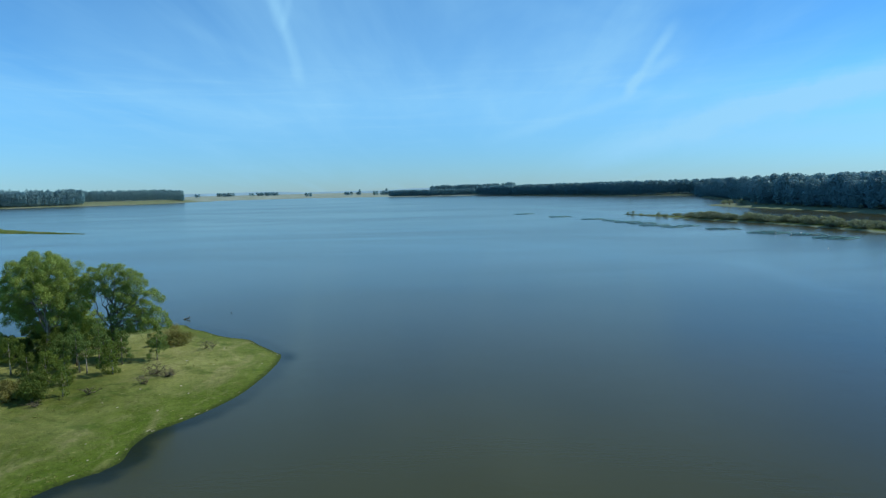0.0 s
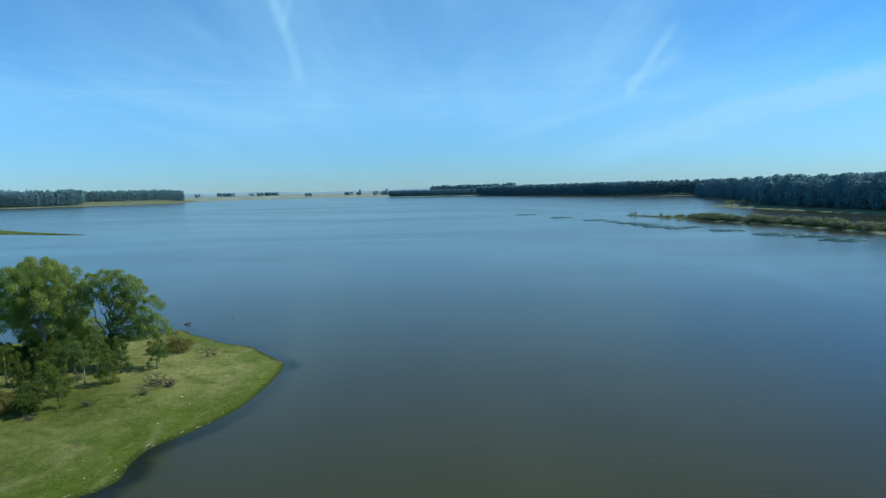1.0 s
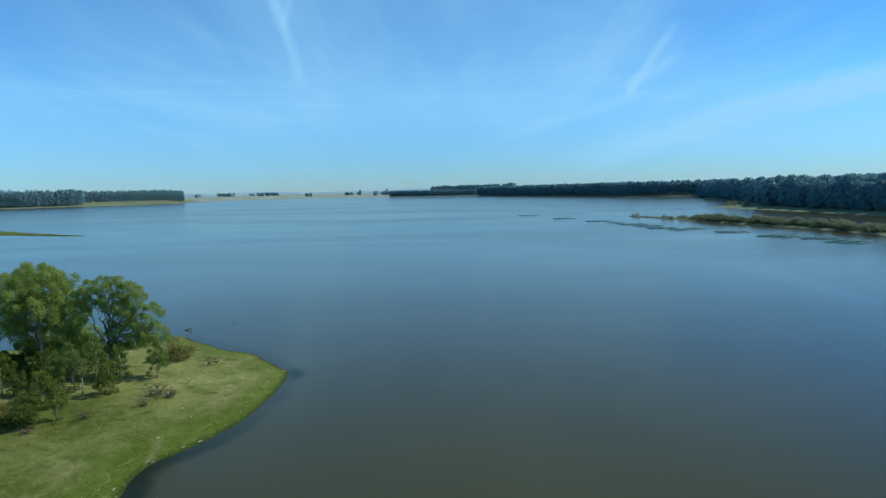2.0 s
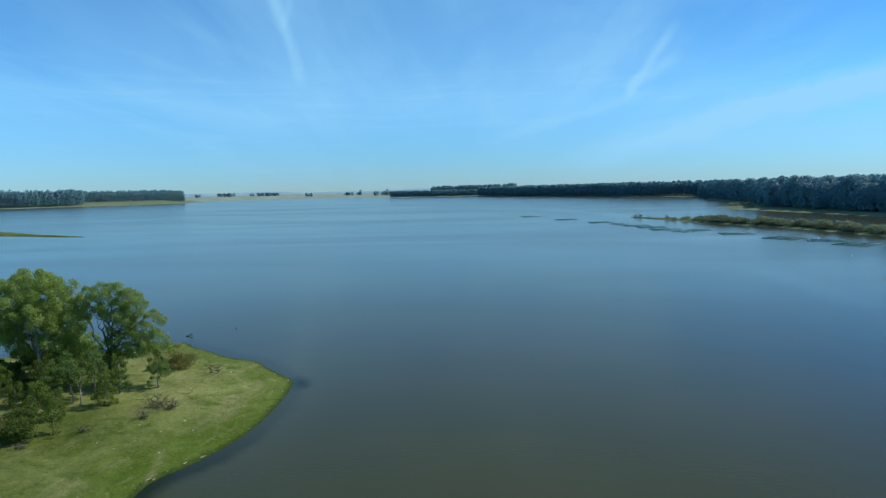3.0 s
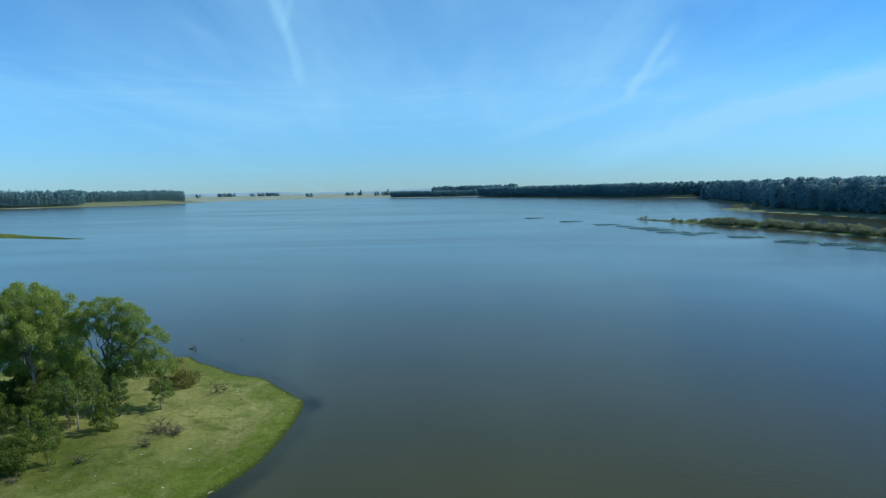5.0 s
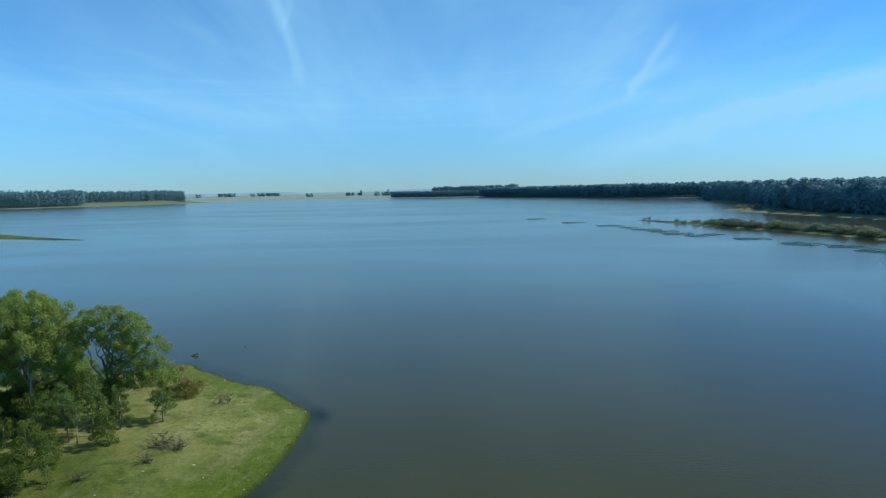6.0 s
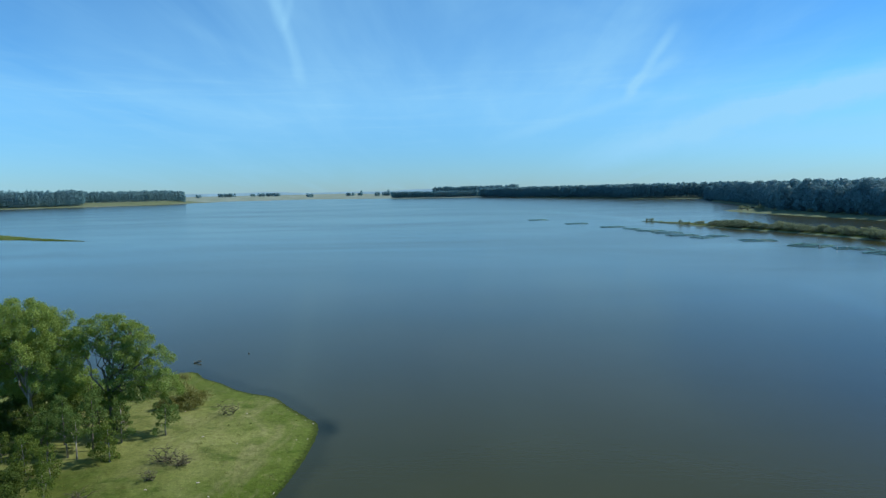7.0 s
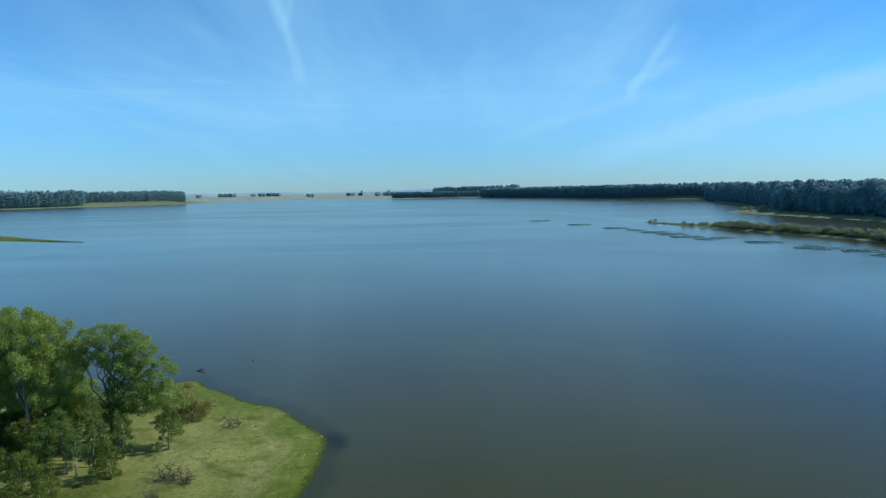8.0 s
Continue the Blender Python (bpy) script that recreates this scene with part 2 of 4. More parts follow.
# wood leaves: base colours paled and blued to stand in for haze
LEAF_FOREST_HAZE = leaf_material("hazed_forest_leaves", (0.120, 0.262, 0.315), (0.160, 0.312, 0.350), 0.30, (1.0, 1.05, 1.0))
LEAF_FAR_HAZE = leaf_material("hazed_plantation_leaves", (0.140, 0.290, 0.345), (0.180, 0.335, 0.375), 0.40, (1.0, 1.05, 1.0))
LEAF_SCRUB = leaf_material("scrub_leaves", (0.130, 0.180, 0.120), (0.265, 0.310, 0.205), 0.45, (1.0, 1.05, 0.85))
LEAF_STRAW = leaf_material("straw_blades", (0.220, 0.205, 0.075), (0.390, 0.360, 0.160), 0.35)
LEAF_GRASS = leaf_material("grass_blades", (0.110, 0.160, 0.030), (0.250, 0.245, 0.090), 0.3)
BARK_PALE = bark_material("pale_bark", (0.16, 0.14, 0.11), (0.42, 0.39, 0.33))
BARK_GREY = bark_material("grey_bark", (0.07, 0.06, 0.05), (0.20, 0.17, 0.14))
BARK_DEAD = bark_material("dead_wood", (0.055, 0.050, 0.028), (0.165, 0.150, 0.088))
STONE = plain_material("pale_stone", (0.40, 0.38, 0.28), 0.8, 0, 0.2, 6.0)
PIPE = plain_material("teal_pipe", (0.11, 0.31, 0.30), 0.5, 0, 0.4, 1.2)
RAIL = plain_material("green_net_rail", (0.09, 0.27, 0.22), 0.6, 0, 0.4, 2.0)
FLOAT = plain_material("white_float", (0.70, 0.72, 0.70), 0.5, 0, 0.15, 2.0)
DRUM = plain_material("blue_drum", (0.04, 0.12, 0.20), 0.45, 0, 0.3, 2.0)
BUOY = plain_material("dark_buoy", (0.03, 0.03, 0.035), 0.5, 0, 0.3, 4.0)
# the hills' blue is aerial haze put into the base colour
RIDGE_HAZE = plain_material("hazed_hills", (0.20, 0.34, 0.43), 1.0, 0, 0.15, 0.004)


# ---- the lake and the land round it ----
def spline(points, steps, closed=False):
    """Points of a smooth curve through the given ones."""
    p = np.array(points, float)
    n = len(p)
    out = []
    for i in range(n if closed else n - 1):
        a, b, c, d = (p[(i + j) % n] if closed else p[min(max(i + j, 0), n - 1)] for j in (-1, 0, 1, 2))
        for s in range(steps):
            f = s / steps
            out.append(0.5 * (2 * b + (c - a) * f + (2 * a - 5 * b + 4 * c - d) * f * f + (3 * b - a - 3 * c + d) * f ** 3))
    if not closed:
        out.append(p[-1])
    return np.array(out)


HEADLAND = [(-36, -60), (-31, 10), (-27.8, 28.5), (-25.8, 33), (-24.8, 34.8), (-23.6, 36), (-22.9, 37.7), (-23.4, 39.8), (-23.3, 42.3), (-21.8, 44.7), (-20.6, 47.2), (-19.55, 50.4),
            (-19.05, 54.9), (-18.95, 59.2), (-19.4, 62.9), (-20.9, 64.9), (-23.3, 67.6), (-25.6, 70.4), (-28.4, 71.7), (-30.7, 73.1), (-33, 75.2), (-35.6, 77), (-37.5, 79.2), (-39.2, 79.1),
            (-42, 77.4), (-48, 75.5), (-58, 74), (-75, 73), (-115, 85)]
WEST_SHORE = [(-330, 150), (-620, 420), (-980, 900), (-1020, 1080), (-880, 1160), (-790, 1240), (-735, 1275), (-665, 1330), (-655, 1440), (-665, 1520), (-625, 1560)]
NORTH_SHORE = [(-680, 1650), (-584, 1720), (-450, 1800), (-248, 1680), (-97, 1570), (35, 1540), (166, 1275), (249, 1090), (275, 990), (350, 925)]
EAST_SHORE = [(366, 860), (312, 763), (280, 630), (262, 560), (240, 510), (204, 484), (201, 442), (209, 385), (213, 350), (214, 310), (222, 200), (240, 40), (190, -160), (0, -300), (-36, -220)]
LAKE = np.concatenate([spline(HEADLAND, 5)[:-1], spline(WEST_SHORE + NORTH_SHORE + EAST_SHORE, 3)])
HUB = np.array((-28.0, 58.0))
# smooth slicks on the open water
SLICKS = spline([(64, 131), (63, 118), (61.5, 106), (61, 95)], 6).tolist() + spline([(80, 520), (86, 488), (98, 426), (104, 373)], 8).tolist()


def inland(x, y):
    """Metres from the shoreline: positive on land, negative on the lake."""
    x, y = np.asarray(x, float), np.asarray(y, float)
    best, inside = np.full(x.shape, 1e18), np.zeros(x.shape, bool)
    for (ax, ay), (bx, by) in zip(LAKE, np.roll(LAKE, -1, 0)):
        ex, ey = bx - ax, by - ay
        f = np.clip(((x - ax) * ex + (y - ay) * ey) / (ex * ex + ey * ey + 1e-9), 0, 1)
        best = np.minimum(best, (x - ax - f * ex) ** 2 + (y - ay - f * ey) ** 2)
        if ay != by:
            inside ^= ((ay > y) != (by > y)) & (x < ex * (y - ay) / ey + ax)
    return np.where(inside, -1.0, 1.0) * np.sqrt(best)


def waves(x, y, size):
    return np.sin(x / size + 1.3 * np.sin(y / size * 0.7)) * np.cos(y / size * 1.1 + 0.8 * np.sin(x / size * 0.6))


def land_height(x, y, d=None):
    x, y = np.asarray(x, float), np.asarray(y, float)
    d = inland(x, y) if d is None else d
    r = np.hypot(x - HUB[0], y - HUB[1])
    rise = 0.95 * (1 - np.exp(-np.maximum(d, 0) / 7.0))
    hill = np.where(x > 0, 2.0, 6.0) * np.clip((d - 8) / 60, 0, 1) * np.clip((r - 150) / 150, 0, 1) * ((x > 150) | (x < -700))
    bumps = np.clip(d / 4, 0, 1) * (0.10 * waves(x, y, 3.1) + 0.05 * waves(y + 9, x, 1.3))
    return np.where(d > 0, rise + hill + bumps, -1.6 * (1 - np.exp(np.minimum(d, 0) / 3.5)))


def height_at(x, y):
    return float(land_height(np.array([x]), np.array([y]))[0])


def disc_sheet(name, mat, rings, spokes, reach, make_z, first=0.4):
    """A round sheet, fine at its hub and coarse far out."""
    rad = np.concatenate([[0.0], np.geomspace(first, reach, rings)])
    ang = np.linspace(0, 2 * np.pi, spokes, endpoint=False)
    rr, aa = np.meshgrid(rad[1:], ang, indexing="ij")
    x = np.concatenate([[HUB[0]], (HUB[0] + rr * np.sin(aa)).ravel()])
    y = np.concatenate([[HUB[1]], (HUB[1] + rr * np.cos(aa)).ravel()])
    d = inland(x, y)
    z = make_z(x, y, d)
    i, j = np.meshgrid(np.arange(rings - 1), np.arange(spokes), indexing="ij")
    nxt = (j + 1) % spokes
    quads = np.stack([1 + i * spokes + j, 1 + i * spokes + nxt, 1 + (i + 1) * spokes + nxt, 1 + (i + 1) * spokes + j], -1).reshape(-1, 4)
    tris = np.stack([np.zeros(spokes, int), 1 + (np.arange(spokes) + 1) % spokes, 1 + np.arange(spokes)], -1)
    me = bpy.data.meshes.new(name)
    me.vertices.add(len(x))
    me.vertices.foreach_set("co", np.stack([x, y, z], -1).ravel())
    loops = np.concatenate([quads.ravel(), tris.ravel()])
    me.loops.add(len(loops))
    me.loops.foreach_set("vertex_index", loops)
    starts = np.concatenate([np.arange(len(quads)) * 4, len(quads) * 4 + np.arange(len(tris)) * 3])
    me.polygons.add(len(starts))
    me.polygons.foreach_set("loop_start", starts)
    me.polygons.foreach_set("use_smooth", np.ones(len(starts), bool))
    me.update(calc_edges=True)
    r = np.hypot(x - HUB[0], y - HUB[1])
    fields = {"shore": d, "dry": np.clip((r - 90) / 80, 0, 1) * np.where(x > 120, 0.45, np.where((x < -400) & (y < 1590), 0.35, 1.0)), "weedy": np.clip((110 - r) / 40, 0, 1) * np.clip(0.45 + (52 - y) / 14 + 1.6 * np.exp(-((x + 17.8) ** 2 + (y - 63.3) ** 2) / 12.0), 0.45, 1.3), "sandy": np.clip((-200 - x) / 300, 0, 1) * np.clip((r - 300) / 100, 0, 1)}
    slick = np.min([np.hypot(x - bx, y - by) / (0.02 * by + 0.3) for bx, by in SLICKS], axis=0)
    fields["calm"] = np.clip(0.75 - slick * 0.45, 0, 1)
    for key, values in fields.items():
        me.attributes.new(key, "FLOAT", "POINT").data.foreach_set("value", values.astype(np.float32))
    me.materials.append(mat)
    return new(name, me)


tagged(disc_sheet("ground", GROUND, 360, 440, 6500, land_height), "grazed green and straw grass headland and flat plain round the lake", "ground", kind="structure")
tagged(disc_sheet("water", WATER, 260, 320, 6400, lambda x, y, d: np.zeros_like(x)), "turbid grey-blue lake water ruffled by light wind", "lake", kind="structure")


# ---- mesh helpers ----
def quads_mesh(name, corners, mat):
    """A mesh of loose four-cornered leaves: corners is n x 4 x 3."""
    n = len(corners)
    me = bpy.data.meshes.new(name)
    me.vertices.add(n * 4)
    me.vertices.foreach_set("co", np.asarray(corners, np.float32).ravel())
    me.loops.add(n * 4)
    me.loops.foreach_set("vertex_index", np.arange(n * 4))
    me.polygons.add(n)
    me.polygons.foreach_set("loop_start", np.arange(n) * 4)
    me.update(calc_edges=True)
    me.materials.append(mat)
    return me


def leaves(rng, points, out, length, width, droop=0.3, spread=0.8):
    """Pointed leaves at points, facing roughly along out."""
    n = len(points)
    face = out + spread * rng.normal(size=(n, 3))
    face /= np.linalg.norm(face, axis=1, keepdims=True) + 1e-9
    tip = rng.normal(size=(n, 3)) + np.array((0, 0, -droop * 3))
    tip -= face * np.sum(tip * face, 1, keepdims=True)
    tip /= np.linalg.norm(tip, axis=1, keepdims=True) + 1e-9
    side = np.cross(face, tip)
    s = rng.uniform(0.65, 1.35, (n, 1))
    a, b = tip * length * 0.5 * s, side * width * 0.5 * s
    return np.stack([points - a, points + b - a * 0.1, points + a, points - b - a * 0.1], 1)


def tube(bm, points, radii, sides=8):
    """A tapering limb along points."""
    rings = []
    pts = [Vector(p) for p in points]
    for i, p in enumerate(pts):
        way = (pts[min(i + 1, len(pts) - 1)] - pts[max(i - 1, 0)]).normalized()
        a = way.orthogonal().normalized()
        b = way.cross(a)
        rings.append([bm.verts.new(p + radii[i] * (math.cos(t) * a + math.sin(t) * b)) for t in (2 * math.pi * q / sides for q in range(sides))])
    for lo, hi in zip(rings, rings[1:]):
        # keep the rings from twisting
        off = min(range(sides), key=lambda o: (lo[0].co - hi[o].co).length)
        for q in range(sides):
            bm.faces.new((lo[q], lo[(q + 1) % sides], hi[(q + 1 + off) % sides], hi[(q + off) % sides])).smooth = True
    bm.faces.new(rings[0][::-1])
    bm.faces.new(rings[-1])


def part(name, data, mat, parent, label=""):
    """Links a bmesh or a mesh as one part under a thing."""
    if isinstance(data, bmesh.types.BMesh):
        me = bpy.data.meshes.new(name)
        data.normal_update()
        data.to_mesh(me)
        data.free()
        me.materials.append(mat)
    else:
        me = data
    ob = new(name, me)
    ob.parent = parent
    return tagged(ob, label)


def bent(rng, a, b, n, sag=0.0, jitter=0.06):
    """n + 1 points of a slightly crooked limb from a to b."""
    a, b = np.array(a, float), np.array(b, float)
    long = np.linalg.norm(b - a)
    out = []
    for i in range(n + 1):
        f = i / n
        p = a + (b - a) * f + np.array((0, 0, sag * long * math.sin(math.pi * f)))
        if 0 < i < n:
            p = p + rng.normal(size=3) * jitter * long
        out.append(tuple(p))
    return out


def crown_points(rng, lobes, clumps, each, tight):
    """Leaf points on many small domes set over each lobe, and the way outwards at each.
    clumps: domes per square metre of lobe; each: leaves on a dome; tight: a dome's radius."""
    pts, outs, hearts = [], [], []
    for cx, cy, cz, rx, ry, rz in lobes:
        n = max(4, int(clumps * (rx * ry + ry * rz + rx * rz)))
        d = rng.normal(size=(n, 3))
        d[:, 2] += 0.25
        d /= np.linalg.norm(d, axis=1, keepdims=True)
        c = np.array((cx, cy, cz)) + d * np.array((rx, ry, rz)) * rng.uniform(0.35, 0.92, (n, 1))
        hearts.append(c)
        size = tight * rng.uniform(0.55, 1.35, (n, 1, 1))
        g = rng.normal(size=(n, each, 3))
        g[:, :, 2] = np.abs(g[:, :, 2]) * 1.25 - 0.75
        g /= np.linalg.norm(g, axis=2, keepdims=True)
        shell = g * rng.uniform(0.15, 1.0, (n, each, 1)) ** 0.5 * size * np.array((1, 1, 0.9)) + rng.normal(size=(n, each, 3)) * tight * 0.12
        pts.append((c[:, None] + shell).reshape(-1, 3))
        outs.append(g.reshape(-1, 3) + np.array((0, 0, 0.35)))
    return np.concatenate(pts), np.concatenate(outs), np.concatenate(hearts)


def tuft_points(rng, lobes, gap, each, tight):
    """Leaf points on flattened tufts spaced over the lobes of an open crown, and the way outwards at each.
    gap: metres between tufts; each: leaves on a tuft; tight: a tuft's radius."""
    hearts, away = [], []
    for cx, cy, cz, rx, ry, rz in lobes:
        area = 4.2 * (rx * ry + ry * rz + rx * rz)
        for _ in range(int(4 * area / gap ** 2)):
            d = rng.normal(size=3)
            d /= np.linalg.norm(d)
            if d[2] < -0.75:
                continue
            c = np.array((cx, cy, cz)) + d * np.array((rx, ry, rz)) * rng.uniform(0.72, 1.0)
            if not hearts or np.min(np.sum((np.array(hearts) - c) ** 2, 1)) > gap ** 2:
                hearts.append(c)
                away.append(d)
    c, away = np.array(hearts), np.array(away)
    n = len(c)
    size = tight * rng.uniform(0.7, 1.3, (n, 1, 1))
    g = rng.normal(size=(n, each, 3))
    g[:, :, 2] = g[:, :, 2] + 0.25
    g += away[:, None] * 0.7
    g /= np.linalg.norm(g, axis=2, keepdims=True)
    shell = g * rng.uniform(0.2, 1.0, (n, each, 1)) ** 0.45 * size * np.array((1.0, 1.0, 0.95)) + rng.normal(size=(n, each, 3)) * tight * 0.16
    return (c[:, None] + shell).reshape(-1, 3), g.reshape(-1, 3), c


def tree(name, label, category, at, lobes, trunk, limbs, leaf, bark, seed, clumps=4.2, each=240, tight=0.52, size=(0.18, 0.085), radius=0.22, group="", base=None, twigs=5, gap=0.0):
    """A tree or shrub: tapering trunk, limbs up into the lobes of the crown, and a crown of many leaves.
    lobes: (x, y, z, rx, ry, rz) from the base; trunk: points from the base; limbs: how many lobes get a limb of their own."""
    rng = np.random.default_rng(seed)
    z = height_at(at[0], at[1]) - 0.05 if base is None else base
    top = new(name)
    top.matrix_world = pose(at[0], at[1], z)
    tagged(top, label, category, group)
    n = len(trunk)
    bm = bmesh.new()
    flare = [radius * (1.45 if i == 0 else 1 - 0.75 * i / (n - 1)) for i in range(n)]
    tube(bm, trunk, flare, 9)
    part("trunk", bm, bark, top)
    pts, outs, hearts = tuft_points(rng, lobes, gap, each, tight) if gap else crown_points(rng, lobes, clumps, each, tight)
    for i, lobe in enumerate(lobes[:limbs]):
        f = rng.uniform(0.35, 0.85) * (n - 1)
        a = np.array(trunk[int(f)]) + (np.array(trunk[min(int(f) + 1, n - 1)]) - np.array(trunk[int(f)])) * (f - int(f))
        bm = bmesh.new()
        r = radius * 0.42
        line = bent(rng, a, lobe[:3], 5, 0.08, 0.04)
        tube(bm, line, [r * (1 - 0.14 * q) for q in range(6)], 6)
        limb = part("limb", bm, bark, top)
        near = hearts[np.argsort(np.linalg.norm(hearts - np.array(lobe[:3]), axis=1))[:twigs]]
        for h in near:
            s = line[rng.integers(2, 6)]
            bm = bmesh.new()
            tube(bm, bent(rng, s, h, 3, 0.05, 0.05), [r * 0.32, r * 0.24, r * 0.16, r * 0.08], 4)
            part("twig", bm, bark, limb)
    part("crown", quads_mesh("crown", leaves(rng, pts, outs, size[0], size[1], 0.3, 1.1 if gap else 0.8), leaf), leaf, top)
    return top


# ---- trees of the headland ----
tree("gum_tree", "tall gum tree with pale trunk and dense rounded green crown", "tree", (-43.6, 60.6),
     [(0.0, 0.0, 10.0, 2.2, 2.0, 1.2), (-1.9, 0.2, 9.4, 1.9, 1.8, 1.2), (1.9, -0.1, 9.2, 1.8, 1.8, 1.3), (-3.1, 0.3, 7.9, 1.4, 1.6, 1.3), (3.3, -0.2, 7.5, 1.3, 1.5, 1.3),
      (0.2, -1.6, 8.3, 1.8, 1.4, 1.3), (-1.7, -1.7, 7.3, 1.5, 1.3, 1.1), (1.9, -1.5, 7.1, 1.5, 1.3, 1.2), (0.0, 1.8, 8.0, 2.3, 1.4, 1.7), (-3.2, -0.6, 6.0, 1.3, 1.3, 1.0),
      (3.5, -0.5, 5.6, 1.2, 1.3, 1.1), (2.4, -0.9, 4.9, 1.1, 1.1, 1.0), (-3.5, 0.4, 4.7, 1.1, 1.2, 0.9), (-1.8, -0.9, 5.5, 1.0, 1.0, 0.8), (3.1, 0.3, 4.0, 1.1, 1.1, 1.0), (2.1, 1.4, 3.4, 1.2, 1.0, 1.0),
      (-2.0, 1.8, 5.6, 1.7, 1.2, 1.4), (2.2, 1.6, 5.9, 1.7, 1.2, 1.4), (0.3, 2.3, 5.6, 1.8, 1.1, 1.5), (-2.5, 1.6, 3.6, 1.4, 1.0, 1.0)],
     [(0, 0, 0), (0.05, 0, 1.4), (0.0, 0.1, 2.8), (-0.15, 0.1, 4.6), (-0.05, 0.2, 6.6), (0.1, 0.2, 8.8)], 16, LEAF_BIG, BARK_PALE, 11, each=560, tight=0.55, size=(0.135, 0.062), radius=0.21, gap=0.82)
tree("gum_tree", "open-crowned leaning gum tree with gaps between its boughs", "tree", (-36.5, 60.4),
     [(-1.5, 0, 9.0, 0.8, 0.9, 0.6), (-0.4, 0.1, 9.1, 0.9, 0.9, 0.7), (1.0, 0, 9.2, 1.0, 1.0, 0.7), (2.4, -0.2, 8.6, 1.0, 1.1, 0.7), (3.2, -0.3, 7.7, 0.8, 0.9, 0.7),
      (4.9, -0.5, 6.8, 0.85, 0.85, 0.55), (2.0, -0.2, 7.0, 1.1, 1.1, 0.8), (0.6, 0.1, 7.4, 1.1, 1.1, 0.8), (1.2, 0.2, 5.9, 1.0, 1.0, 0.7), (3.4, -0.3, 5.4, 1.1, 1.1, 0.7),
      (4.8, -0.5, 4.6, 1.0, 1.0, 0.7), (5.6, -0.5, 3.8, 0.7, 0.8, 0.6), (4.3, -0.3, 3.5, 1.0, 1.0, 0.6), (2.1, -0.1, 4.8, 1.1, 1.1, 0.8), (2.9, -0.3, 3.7, 1.0, 1.0, 0.6),
      (1.2, 0.0, 3.3, 0.8, 0.8, 0.6), (-2.3, 0.2, 8.2, 0.5, 0.6, 0.35), (-1.3, 0.2, 7.6, 0.5, 0.5, 0.35), (-2.1, 0.2, 6.7, 0.35, 0.4, 0.25), (0.6, 0.2, 4.4, 0.7, 0.7, 0.6)],
     [(0, 0, 0), (0.05, 0, 1.5), (0.0, 0, 2.9), (-0.1, 0, 4.4), (0.2, 0, 6.0), (0.6, 0, 7.6)], 22, LEAF_BIG, BARK_GREY, 12, each=460, tight=0.50, size=(0.13, 0.06), radius=0.17, gap=0.71)


def sapling(at, tall, wide, leaf, label, seed, bare=0.3, bark=None, name="sapling", category="young tree"):
    """A young tree: thin stem, ovoid open crown of small tufts."""
    rng = np.random.default_rng(seed)
    lobes = []
    for i in range(7):
        f = i / 6
        a = rng.uniform(0, 6.28)
        r = wide * (0.24 + 0.33 * math.sin(math.pi * (0.18 + 0.68 * f)))
        off = wide * 0.42 * (1 - 0.8 * f)
        lobes.append((math.cos(a) * off, math.sin(a) * off, tall * (bare + 0.06 + (0.90 - bare) * f), r, r, tall * (1 - bare) * 0.12))
    lean = rng.normal(0, 0.03 * tall, 2)
    trunk = [(0, 0, 0), (lean[0] * 0.3, lean[1] * 0.3, tall * 0.35), (lean[0], lean[1], tall * 0.65), (lean[0], lean[1], tall * 0.93)]
    return tree(name, label, category, at, lobes, trunk, 4, leaf, bark or BARK_PALE, seed, each=150, tight=0.30, size=(0.12, 0.055), radius=0.02 + 0.010 * tall, twigs=3, gap=0.50)


def shrub(at, tall, wide, leaf, label, seed, name="shrub", clumps=12, base=None, bark=None, size=(0.15, 0.065), each=90, twigs=2, tight=0.34):
    rng = np.random.default_rng(seed)
    lobes = [(0, 0, tall * 0.62, wide * 0.62, wide * 0.62, tall * 0.36)]
    for i in range(5):
        a = i * 1.26 + rng.uniform(-0.4, 0.4)
        lobes.append((math.cos(a) * wide * 0.6, math.sin(a) * wide * 0.6, tall * rng.uniform(0.3, 0.55), wide * rng.uniform(0.4, 0.55), wide * rng.uniform(0.4, 0.55), tall * rng.uniform(0.26, 0.36)))
    return tree(name, label, "shrub", at, lobes, [(0, 0, 0), (0.05, 0, tall * 0.3), (0, 0.06, tall * 0.6)], 5, leaf, bark or BARK_GREY, seed, clumps=clumps, each=each, tight=tight, size=size, radius=0.07, base=base, twigs=twigs)


SLIM = "slender young tree with pale stem and bluish-green crown"
sapling((-36.9, 55.2), 3.9, 1.15, LEAF_BLUE, SLIM, 21, 0.38)
sapling((-36.0, 54.9), 3.3, 1.0, LEAF_BLUE, SLIM, 22, 0.44)
sapling((-35.6, 56.3), 4.6, 1.2, LEAF_BLUE, "tall slender young tree with thin dark stem", 23, 0.34, BARK_GREY)
sapling((-38.6, 55.4), 3.4, 1.35, LEAF_BLUE, "broad young tree in the shade of the gums", 16, 0.16, BARK_GREY)
sapling((-36.5, 58.8), 3.7, 1.3, LEAF_BLUE, "bushy young tree below the leaning gum", 17, 0.12, BARK_GREY)
sapling((-40.2, 57.0), 3.2, 1.4, LEAF_DARK, "dark leafy young tree beside the gum's trunk", 15, 0.1, BARK_GREY)
sapling((-33.1, 54.3), 2.8, 1.45, LEAF_OLIVE, "bushy low-branched yellow-green young tree in full leaf", 24, 0.08)
sapling((-34.3, 58.0), 3.5, 1.1, LEAF_BLUE, "narrow upright young tree with bluish leaves", 25, 0.16)
